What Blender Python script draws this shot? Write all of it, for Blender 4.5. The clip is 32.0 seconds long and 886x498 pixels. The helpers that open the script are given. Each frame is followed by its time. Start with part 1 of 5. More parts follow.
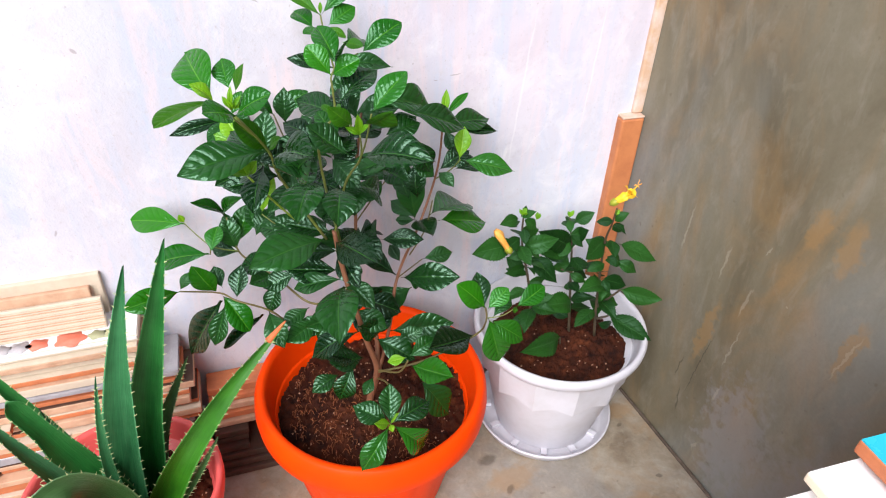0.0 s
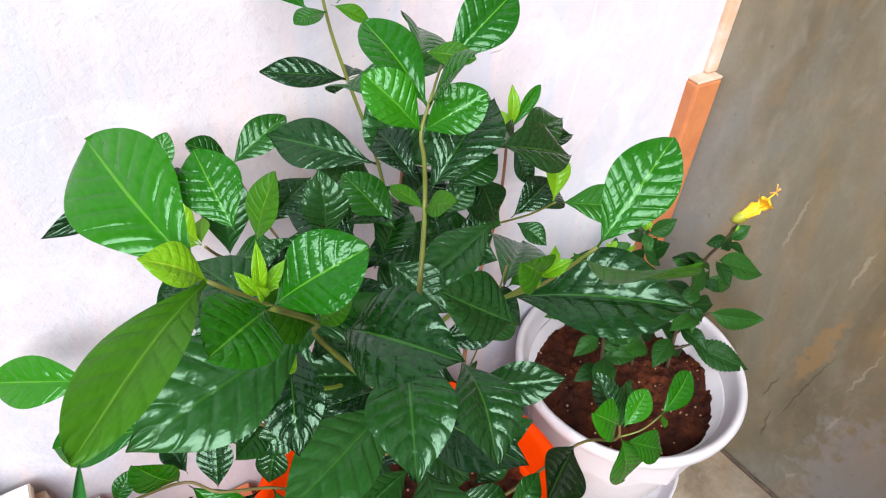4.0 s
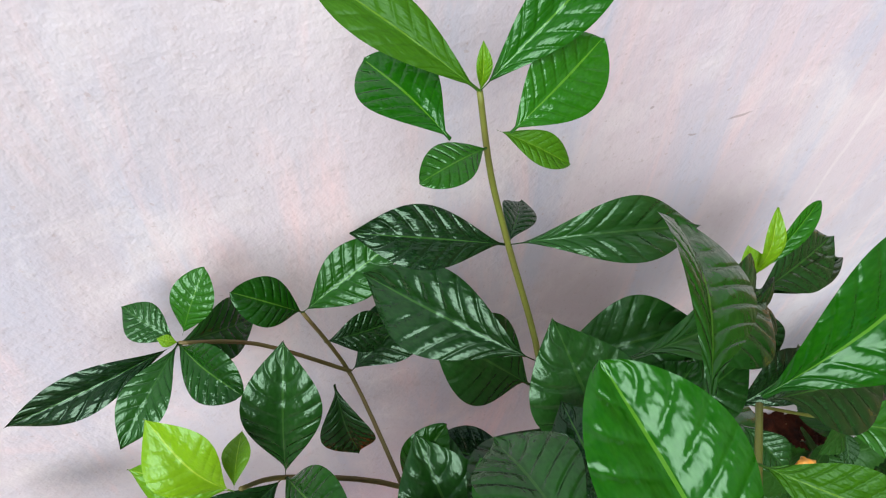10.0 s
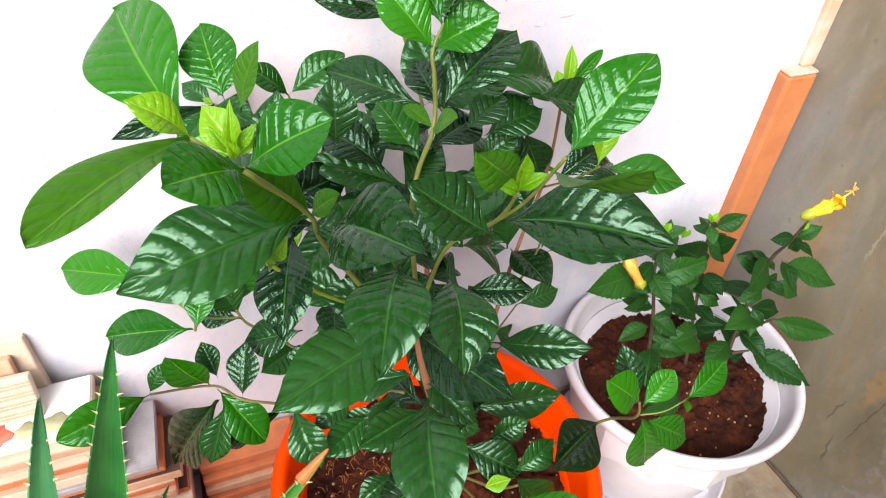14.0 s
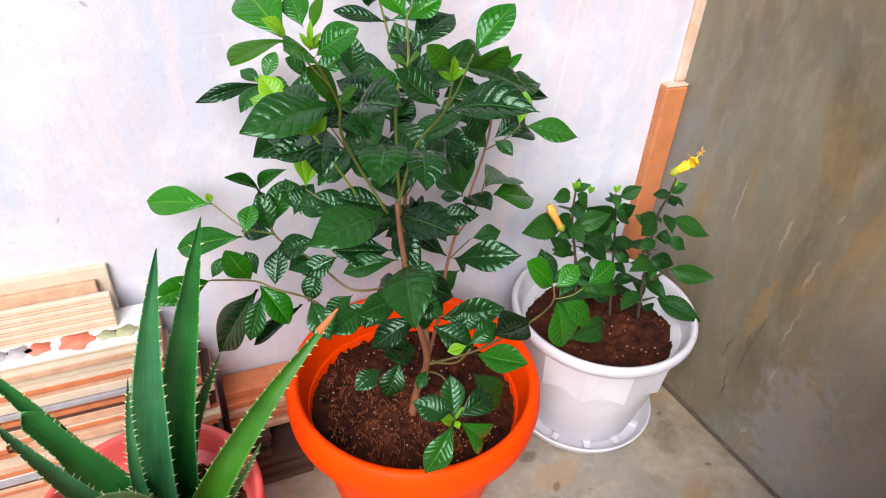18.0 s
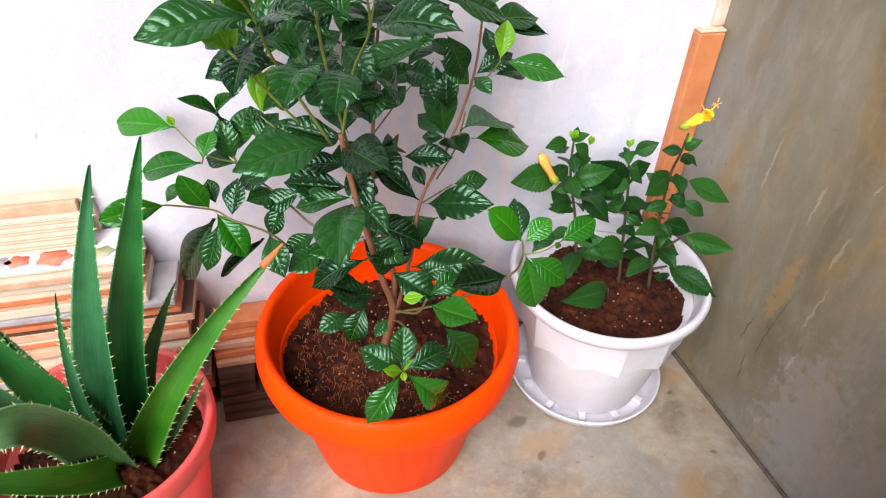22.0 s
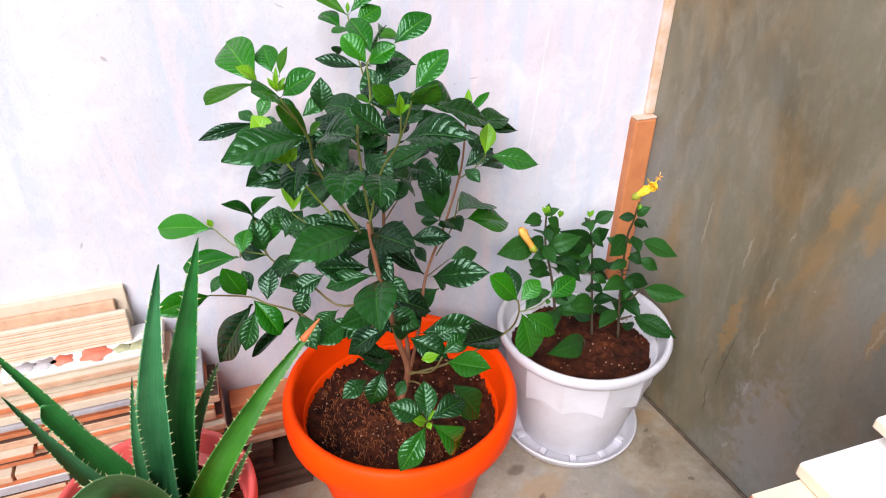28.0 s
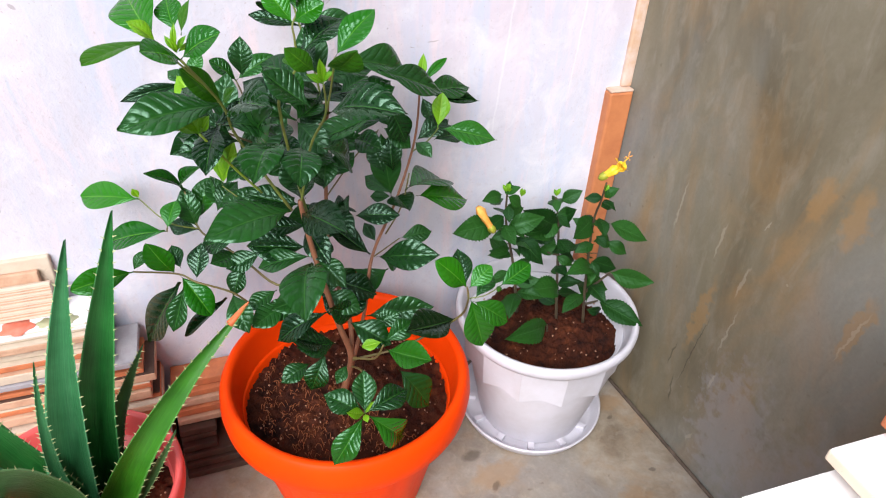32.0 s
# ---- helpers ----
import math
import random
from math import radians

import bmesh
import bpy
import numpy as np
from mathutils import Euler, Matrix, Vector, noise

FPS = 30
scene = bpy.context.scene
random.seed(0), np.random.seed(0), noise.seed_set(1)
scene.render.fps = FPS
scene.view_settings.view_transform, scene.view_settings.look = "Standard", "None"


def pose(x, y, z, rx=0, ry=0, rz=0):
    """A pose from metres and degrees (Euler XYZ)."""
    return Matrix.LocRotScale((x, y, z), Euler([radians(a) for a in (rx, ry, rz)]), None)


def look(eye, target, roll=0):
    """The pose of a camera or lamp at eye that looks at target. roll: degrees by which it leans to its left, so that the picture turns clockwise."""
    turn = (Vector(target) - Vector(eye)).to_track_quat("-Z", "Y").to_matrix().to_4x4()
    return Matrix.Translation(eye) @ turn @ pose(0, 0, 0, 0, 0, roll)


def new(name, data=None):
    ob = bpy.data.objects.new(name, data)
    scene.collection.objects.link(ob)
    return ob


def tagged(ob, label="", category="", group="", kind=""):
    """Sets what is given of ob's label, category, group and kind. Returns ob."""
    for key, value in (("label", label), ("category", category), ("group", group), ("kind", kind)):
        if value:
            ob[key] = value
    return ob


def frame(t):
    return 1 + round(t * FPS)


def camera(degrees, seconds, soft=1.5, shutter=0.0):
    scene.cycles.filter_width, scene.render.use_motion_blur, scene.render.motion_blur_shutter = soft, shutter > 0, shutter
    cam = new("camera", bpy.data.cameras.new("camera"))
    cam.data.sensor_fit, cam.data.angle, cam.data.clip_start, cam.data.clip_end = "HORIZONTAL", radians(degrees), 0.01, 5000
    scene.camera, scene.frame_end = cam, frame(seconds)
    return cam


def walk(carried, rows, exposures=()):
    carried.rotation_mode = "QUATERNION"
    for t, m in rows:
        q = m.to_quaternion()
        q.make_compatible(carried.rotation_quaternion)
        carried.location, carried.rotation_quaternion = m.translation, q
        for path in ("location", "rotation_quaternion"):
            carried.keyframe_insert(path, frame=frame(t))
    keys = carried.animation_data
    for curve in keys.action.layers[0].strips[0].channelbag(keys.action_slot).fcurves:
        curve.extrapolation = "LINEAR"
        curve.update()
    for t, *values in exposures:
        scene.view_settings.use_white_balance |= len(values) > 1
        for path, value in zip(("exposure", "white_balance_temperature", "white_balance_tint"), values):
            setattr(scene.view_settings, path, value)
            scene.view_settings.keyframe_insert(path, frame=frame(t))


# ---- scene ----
cam = camera(67.5, 32.0, 1.15)
PATH = [
    (0, (0.0549, 0.0877, 1.0453), (0.5549, 1.6235, -0.1342), 2.68),
    (0.5, (0.0703, 0.1337, 1.0315), (0.5425, 1.6298, -0.2090), 3.55),
    (1, (0.0880, 0.1864, 1.0135), (0.4836, 1.6792, -0.2573), 4.12),
    (1.5, (0.0645, 0.2814, 0.9905), (0.5612, 1.7113, -0.3167), 4.40),
    (2, (0.0476, 0.3873, 0.9807), (0.6672, 1.7119, -0.3837), 3.37),
    (2.5, (0.0343, 0.4486, 0.9692), (0.7682, 1.6970, -0.4103), 3.84),
    (3, (0.0201, 0.4969, 0.9543), (0.8511, 1.6791, -0.4284), 4.63),
    (3.5, (0.0067, 0.5007, 0.9513), (0.8116, 1.7282, -0.4071), 4.29),
    (5.5, (0.0291, 0.5769, 0.9652), (0.7897, 1.8864, -0.3413), 2.62),
    (6, (0.0328, 0.5756, 0.9773), (0.8345, 1.9314, -0.2553), 3.73),
    (6.5, (0.0279, 0.5709, 0.9872), (0.8372, 1.9669, -0.1944), 3.77),
    (7, (0.0247, 0.5730, 0.9833), (0.8282, 1.9352, -0.2409), 3.97),
    (7.5, (0.0257, 0.5943, 0.9738), (0.8368, 1.8942, -0.3117), 5.42),
    (8, (0.0483, 0.6809, 0.9626), (0.6732, 2.0198, -0.3854), 4.17),
    (8.5, (0.0822, 0.7772, 0.9353), (0.6298, 2.0579, -0.5000), 5.41),
    (9, (0.0962, 0.8144, 0.9103), (0.5739, 2.0242, -0.6089), 4.57),
    (9.5, (0.0987, 0.8003, 0.9149), (0.5423, 2.0161, -0.6098), 2.81),
    (10, (0.0895, 0.7591, 0.9154), (0.5074, 1.9843, -0.6091), 1.31),
    (10.5, (0.0702, 0.7224, 0.9106), (0.5274, 1.9387, -0.6098), 2.14),
    (11, (0.0542, 0.6839, 0.9070), (0.5534, 1.9155, -0.5877), 2.76),
    (11.5, (0.0430, 0.6436, 0.9088), (0.6362, 1.8666, -0.5583), 4.45),
    (12, (0.0277, 0.5962, 0.9166), (0.6898, 1.8354, -0.5069), 3.65),
    (12.5, (0.0149, 0.5769, 0.9222), (0.6788, 1.8394, -0.4796), 3.67),
    (13, (0.0161, 0.5545, 0.9153), (0.6346, 1.8374, -0.4890), 3.44),
    (13.5, (0.0261, 0.5124, 0.9217), (0.5804, 1.8256, -0.4813), 3.84),
    (14, (0.0425, 0.4620, 0.9308), (0.5563, 1.8344, -0.4303), 3.19),
    (14.5, (0.0543, 0.4125, 0.9400), (0.5343, 1.8260, -0.3910), 3.17),
    (15, (0.0587, 0.3725, 0.9426), (0.5105, 1.8351, -0.3445), 3.12),
    (15.5, (0.0511, 0.3335, 0.9437), (0.4671, 1.8187, -0.3296), 3.17),
    (17.5, (-0.0252, 0.2159, 0.9655), (0.4569, 1.7725, -0.1941), 2.35),
    (18, (-0.0486, 0.1771, 0.9629), (0.5719, 1.6760, -0.2069), 3.63),
    (18.5, (-0.0561, 0.1558, 0.9649), (0.5826, 1.6651, -0.1815), 3.60),
    (19, (-0.0225, 0.1474, 0.9688), (0.5237, 1.6920, -0.1783), 3.33),
    (19.5, (0.0257, 0.1398, 0.9747), (0.4828, 1.7324, -0.1454), 3.53),
    (20, (0.0600, 0.1416, 0.9721), (0.4576, 1.7429, -0.1583), 4.05),
    (20.5, (0.0847, 0.1435, 0.9523), (0.3506, 1.7171, -0.2532), 2.22),
    (21, (0.0960, 0.1526, 0.9332), (0.3695, 1.6900, -0.3164), 1.51),
    (21.5, (0.1019, 0.1625, 0.9222), (0.3856, 1.6782, -0.3515), 1.78),
    (22, (0.1022, 0.1663, 0.9216), (0.4571, 1.6661, -0.3531), 2.45),
    (22.5, (0.0938, 0.1728, 0.9253), (0.4919, 1.6748, -0.3339), 2.01),
    (23, (0.0876, 0.1688, 0.9438), (0.4884, 1.7188, -0.2549), 1.41),
    (23.5, (0.0845, 0.1589, 0.9510), (0.5043, 1.7322, -0.2102), 1.57),
    (24, (0.0799, 0.1423, 0.9577), (0.5337, 1.7273, -0.1746), 2.00),
    (24.5, (0.0715, 0.1273, 0.9635), (0.5407, 1.7175, -0.1550), 1.66),
    (25, (0.0595, 0.1143, 0.9707), (0.5299, 1.7113, -0.1376), 1.50),
    (25.5, (0.0429, 0.1043, 0.9765), (0.5327, 1.7085, -0.1128), 1.29),
    (27.5, (0.0037, 0.0726, 0.9899), (0.5611, 1.6716, -0.0743), 0.90),
    (28, (-0.0047, 0.0663, 0.9915), (0.5390, 1.6653, -0.0797), 0.93),
    (28.5, (-0.0043, 0.0563, 0.9923), (0.5568, 1.6427, -0.0886), 0.79),
    (29, (-0.0183, 0.0579, 0.9929), (0.6535, 1.5853, -0.1097), 2.51),
    (29.5, (-0.0021, 0.0672, 0.9921), (0.5262, 1.6435, -0.1196), 3.67),
    (30, (0.0575, 0.0664, 0.9958), (0.4034, 1.7041, -0.0987), 4.79),
    (30.5, (0.1012, 0.0806, 0.9964), (0.4874, 1.7010, -0.1104), 2.05),
    (31, (0.0929, 0.0984, 0.9908), (0.5694, 1.6755, -0.1431), 0.94),
    (31.5, (0.0690, 0.1036, 0.9870), (0.5792, 1.6698, -0.1474), 1.48),
    (32, (0.0757, 0.1138, 0.9761), (0.6190, 1.6460, -0.1889), 3.10),
]
EXPOSURES = [(0, 0.26, 6350, 10), (2, 0.34, 6500, 10), (4, 0.38, 6500, 9), (6, 0.07, 6500, 9), (7, -0.03, 6500, 9), (8, 0.02, 6500, 9), (9, -0.10, 6500, 11), (10, -0.08, 6600, 10), (11, 0.28, 6900, 9), (12, 0.42, 7600, 11), (13, 0.53, 7200, 11), (15, 0.58, 6600, 11), (18, 0.25, 6500, 10), (22, 0.43, 6500, 11), (25, 0.37, 6500, 11), (28, 0.27, 6350, 11), (32, 0.26, 6300, 11)]
walk(cam, [(t, look(eye, target, roll)) for t, eye, target, roll in PATH], EXPOSURES)

# ---- light: a bright hazy sky over an open yard corner ----
world = bpy.data.worlds.new("sky")
scene.world = world
world.use_nodes = True
SUN_UP, SUN_ROUND = 40.0, 212.0
wn = world.node_tree.nodes
sky = wn.new("ShaderNodeTexSky")
sky.sky_type, sky.sun_disc = "NISHITA", False
sky.sun_elevation, sky.sun_rotation = radians(SUN_UP), radians(SUN_ROUND)
sky.air_density, sky.dust_density, sky.ozone_density = 1.0, 3.0, 1.0
wn["Background"].inputs["Strength"].default_value = 0.075
world.node_tree.links.new(sky.outputs["Color"], wn["Background"].inputs["Color"])
sun = new("sun", bpy.data.lights.new("sun", "SUN"))
sun.data.energy, sun.data.angle, sun.data.color = 4.3, radians(44), (1.0, 0.985, 1.0)
sun.matrix_world = look((-2.2, -3.0, 4.1), (0.2, 0.8, 0.3))


# ---- materials ----
def material(name, rough=0.6, metal=0.0, spec=0.5):
    m = bpy.data.materials.new(name)
    m.use_nodes = True
    n = m.node_tree.nodes
    b = n["Principled BSDF"]
    b.inputs["Roughness"].default_value = rough
    b.inputs["Metallic"].default_value = metal
    b.inputs["Specular IOR Level"].default_value = spec
    return m, n, m.node_tree.links, b


def coords(n, l, kind="Object", scale=(1, 1, 1)):
    c, mp = n.new("ShaderNodeTexCoord"), n.new("ShaderNodeMapping")
    mp.inputs["Scale"].default_value = scale
    l.new(c.outputs[kind], mp.inputs["Vector"])
    return mp.outputs["Vector"]


def noise_tex(n, l, vec, scale, detail=4.0, rough=0.55, dist=0.0):
    t = n.new("ShaderNodeTexNoise")
    for key, v in (("Scale", scale), ("Detail", detail), ("Roughness", rough), ("Distortion", dist)):
        t.inputs[key].default_value = v
    l.new(vec, t.inputs["Vector"])
    return t.outputs["Fac"]


def ramp(n, l, fac, stops):
    r = n.new("ShaderNodeValToRGB")
    while len(r.color_ramp.elements) < len(stops):
        r.color_ramp.elements.new(0.5)
    for e, (p, c) in zip(r.color_ramp.elements, stops):
        e.position, e.color = p, (c if len(c) == 4 else (*c, 1))
    l.new(fac, r.inputs["Fac"])
    return r.outputs["Color"]


def blend(n, l, fac, a, b, how="MIX"):
    m = n.new("ShaderNodeMix")
    m.data_type, m.blend_type = "RGBA", how
    for sock, v in ((m.inputs[0], fac), (m.inputs[6], a), (m.inputs[7], b)):
        if isinstance(v, bpy.types.NodeSocket):
            l.new(v, sock)
        elif isinstance(v, (int, float)):
            sock.default_value = v
        else:
            sock.default_value = (*v, 1)
    return m.outputs[2]


def arith(n, l, how, a, b=0.0):
    m = n.new("ShaderNodeMath")
    m.operation = how
    for sock, v in zip(m.inputs, (a, b)):
        if isinstance(v, (int, float)):
            sock.default_value = v
        else:
            l.new(v, sock)
    return m.outputs[0]


def bump(n, l, b, height, strength=0.3, distance=0.002):
    u = n.new("ShaderNodeBump")
    u.inputs["Strength"].default_value, u.inputs["Distance"].default_value = strength, distance
    l.new(height, u.inputs["Height"])
    l.new(u.outputs["Normal"], b.inputs["Normal"])


def marks(n, l, base, spots, tone, fade=0.6, warp=0.012, fine=60):
    """Stains, or painted sheen, with a shape of their own: each is x, y, z, three half sizes and a turn in degrees
    round x (a wall's face) or z.
    """
    v = coords(n, l)
    w = n.new("ShaderNodeTexNoise")
    w.inputs["Scale"].default_value, w.inputs["Detail"].default_value = fine, 4
    l.new(v, w.inputs["Vector"])
    mid, mul, add = n.new("ShaderNodeVectorMath"), n.new("ShaderNodeVectorMath"), n.new("ShaderNodeVectorMath")
    mid.operation, mul.operation = "SUBTRACT", "SCALE"
    mid.inputs[1].default_value, mul.inputs["Scale"].default_value = (0.5, 0.5, 0.5), warp
    l.new(w.outputs["Color"], mid.inputs[0])
    l.new(mid.outputs[0], mul.inputs[0])
    l.new(v, add.inputs[0])
    l.new(mul.outputs[0], add.inputs[1])
    total = None
    for place, size, turn in spots:
        mp = n.new("ShaderNodeMapping")
        mp.vector_type = "TEXTURE"
        mp.inputs["Location"].default_value, mp.inputs["Scale"].default_value = place, size
        mp.inputs["Rotation"].default_value = tuple(radians(q) for q in turn)
        l.new(add.outputs[0], mp.inputs["Vector"])
        d = n.new("ShaderNodeVectorMath")
        d.operation = "LENGTH"
        l.new(mp.outputs[0], d.inputs[0])
        f = arith(n, l, "MULTIPLY", arith(n, l, "SUBTRACT", 1.0, d.outputs["Value"]), 2.5)
        m = n.new("ShaderNodeClamp")
        l.new(f, m.inputs[0])
        total = m.outputs[0] if total is None else arith(n, l, "MAXIMUM", total, m.outputs[0])
    return blend(n, l, arith(n, l, "MULTIPLY", total, fade), base, tone)


def wall_material():
    m, n, l, b = material("whitewashed_plaster", 0.75, spec=0.3)
    v = coords(n, l)
    streak = noise_tex(n, l, coords(n, l, scale=(9, 9, 0.9)), 2.2, 5, 0.6, 0.4)
    cloud = noise_tex(n, l, v, 2.1, 5, 0.6, 0.6)
    grain = noise_tex(n, l, v, 260, 3)
    pits = noise_tex(n, l, v, 90, 3, 0.7)
    base = ramp(n, l, cloud, [(0.30, (0.52, 0.46, 0.53)), (0.5, (0.66, 0.60, 0.67)), (0.68, (0.77, 0.74, 0.78))])
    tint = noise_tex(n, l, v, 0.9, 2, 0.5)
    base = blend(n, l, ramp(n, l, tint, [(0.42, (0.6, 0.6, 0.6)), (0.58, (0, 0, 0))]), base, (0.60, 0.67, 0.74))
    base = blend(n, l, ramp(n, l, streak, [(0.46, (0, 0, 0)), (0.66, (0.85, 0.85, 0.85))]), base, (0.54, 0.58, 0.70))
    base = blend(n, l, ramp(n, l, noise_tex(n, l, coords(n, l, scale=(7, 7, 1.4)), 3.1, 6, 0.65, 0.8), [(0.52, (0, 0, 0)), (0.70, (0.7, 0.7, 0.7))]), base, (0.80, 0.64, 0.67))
    base = blend(n, l, ramp(n, l, pits, [(0.56, (0, 0, 0)), (0.78, (0.5, 0.5, 0.5))]), base, (0.50, 0.46, 0.48))
    base = blend(n, l, ramp(n, l, noise_tex(n, l, v, 13, 6, 0.68, 0.5), [(0.50, (0, 0, 0)), (0.68, (0.5, 0.5, 0.5))]), base, (0.80, 0.78, 0.81))
    base = blend(n, l, ramp(n, l, noise_tex(n, l, v, 240, 2, 0.5), [(0.66, (0, 0, 0)), (0.72, (0.55, 0.55, 0.55))]), base, (0.48, 0.42, 0.44))
    crack = n.new("ShaderNodeTexVoronoi")
    crack.feature = "DISTANCE_TO_EDGE"
    crack.inputs["Scale"].default_value = 16
    l.new(blend(n, l, 0.06, v, blend(n, l, 0.5, noise_tex(n, l, v, 30, 5), noise_tex(n, l, v, 11, 3))), crack.inputs["Vector"])
    where = arith(n, l, "MULTIPLY", ramp(n, l, noise_tex(n, l, v, 5.2, 2), [(0.56, (0, 0, 0)), (0.64, (1, 1, 1))]), ramp(n, l, crack.outputs["Distance"], [(0.0, (1, 1, 1)), (0.03, (0, 0, 0))]))
    base = blend(n, l, arith(n, l, "MULTIPLY", where, 0.15), base, (0.88, 0.87, 0.88))
    base = blend(n, l, ramp(n, l, noise_tex(n, l, v, 34, 5, 0.65), [(0.54, (0, 0, 0)), (0.72, (0.5, 0.5, 0.5))]), base, (0.60, 0.56, 0.60))
    base = marks(n, l, base, [((-0.146, 0, 0.740), (0.006, 0.02, 0.0025), (0, 40, 0)), ((-0.237, 0, 0.481), (0.002, 0.02, 0.006), (0, 20, 0)), ((0.078, 0, 0.791), (0.008, 0.02, 0.0012), (0, 30, 0)),
                              ((0.361, 0, 0.666), (0.010, 0.02, 0.0012), (0, -4, 0)), ((0.330, 0, 0.660), (0.004, 0.02, 0.001), (0, 10, 0)), ((0.294, 0, 0.688), (0.0016, 0.02, 0.0016), (0, 0, 0))], (0.34, 0.29, 0.31), 0.6, 0.004, 120)
    base = marks(n, l, base, [((0.475, 0, 0.62), (0.0022, 0.02, 0.16), (0, 5, 0)), ((0.60, 0, 0.66), (0.0018, 0.02, 0.12), (0, 3, 0)), ((0.455, 0, 0.51), (0.004, 0.02, 0.03), (0, 14, 0))],
                 (0.86, 0.85, 0.86), 0.25, 0.006, 40)
    l.new(base, b.inputs["Base Color"])
    bump(n, l, b, arith(n, l, "ADD", arith(n, l, "MULTIPLY", grain, 0.35), pits), 0.6, 0.0017)
    return m


def cement_material(name, tones, scale, rough, streak=(1, 1, 1), pale=(), dark=(), warm=(), sheen_wash=()):
    m, n, l, b = material(name, rough, spec=0.4)
    v = coords(n, l, scale=streak)
    cloud = noise_tex(n, l, v, scale, 6, 0.62, 0.5)
    ochre = noise_tex(n, l, v, scale * 1.7, 5, 0.6, 1.0)
    grey = noise_tex(n, l, v, scale * 0.8, 4, 0.5, 0.3)
    grain = noise_tex(n, l, coords(n, l), 190, 4)
    speck = noise_tex(n, l, coords(n, l), 55, 2, 0.6)
    base = ramp(n, l, cloud, [(0.32, tones[0]), (0.52, tones[1]), (0.70, tones[2])])
    base = blend(n, l, ramp(n, l, ochre, [(0.46, (0, 0, 0)), (0.68, (0.55, 0.55, 0.55))]), base, tones[3])
    base = blend(n, l, ramp(n, l, grey, [(0.47, (0, 0, 0)), (0.64, (0.72, 0.72, 0.72))]), base, tones[4])
    base = blend(n, l, ramp(n, l, speck, [(0.68, (0, 0, 0)), (0.76, (0.5, 0.5, 0.5))]), base, tones[0])
    base = blend(n, l, ramp(n, l, grain, [(0.35, (0.12, 0.12, 0.12)), (0.6, (0, 0, 0))]), base, tones[0])
    fleck = noise_tex(n, l, coords(n, l, scale=streak), scale * 7, 5, 0.65, 0.6)
    base = blend(n, l, ramp(n, l, fleck, [(0.50, (0, 0, 0)), (0.70, (0.38, 0.38, 0.38))]), base, tones[2])
    base = blend(n, l, ramp(n, l, noise_tex(n, l, coords(n, l, scale=streak), scale * 5, 5, 0.7, 0.4), [(0.54, (0, 0, 0)), (0.72, (0.3, 0.3, 0.3))]), base, tones[0])
    # the first spots paint a sky reflection, the rest are stains and scratches
    for spots, tone, fade, warp in ((sheen_wash, (0.27, 0.265, 0.28), 0.42, 0.22), (warm, tones[3], 0.55, 0.04), (pale, tuple(min(0.75, c * 1.7) for c in tones[2]), 0.28, 0.014), (dark, tuple(c * 0.4 for c in tones[0]), 0.55, 0.010)):
        if spots:
            base = marks(n, l, base, spots, tone, fade, warp)
    l.new(base, b.inputs["Base Color"])
    l.new(arith(n, l, "ADD", arith(n, l, "MULTIPLY", cloud, 0.3), rough - 0.15), b.inputs["Roughness"])
    bump(n, l, b, arith(n, l, "ADD", cloud, arith(n, l, "MULTIPLY", grain, 0.2)), 0.25, 0.002)
    return m


def plain_material(name, tone, rough=0.5, worn=None, scale=30.0, spec=0.5, rel=0.15):
    """A paint or plastic with a second tone in clouds and a fine grain."""
    m, n, l, b = material(name, rough, spec=spec)
    v = coords(n, l)
    worn = worn or tuple(c * 0.8 for c in tone)
    cloud = noise_tex(n, l, v, scale, 5, 0.6)
    fine = noise_tex(n, l, v, scale * 9, 3)
    l.new(blend(n, l, ramp(n, l, cloud, [(0.4, (0, 0, 0)), (0.75, (1, 1, 1))]), tone, worn), b.inputs["Base Color"])
    l.new(arith(n, l, "ADD", arith(n, l, "MULTIPLY", fine, 0.2), rough - 0.1), b.inputs["Roughness"])
    bump(n, l, b, fine, rel, 0.0015)
    return m


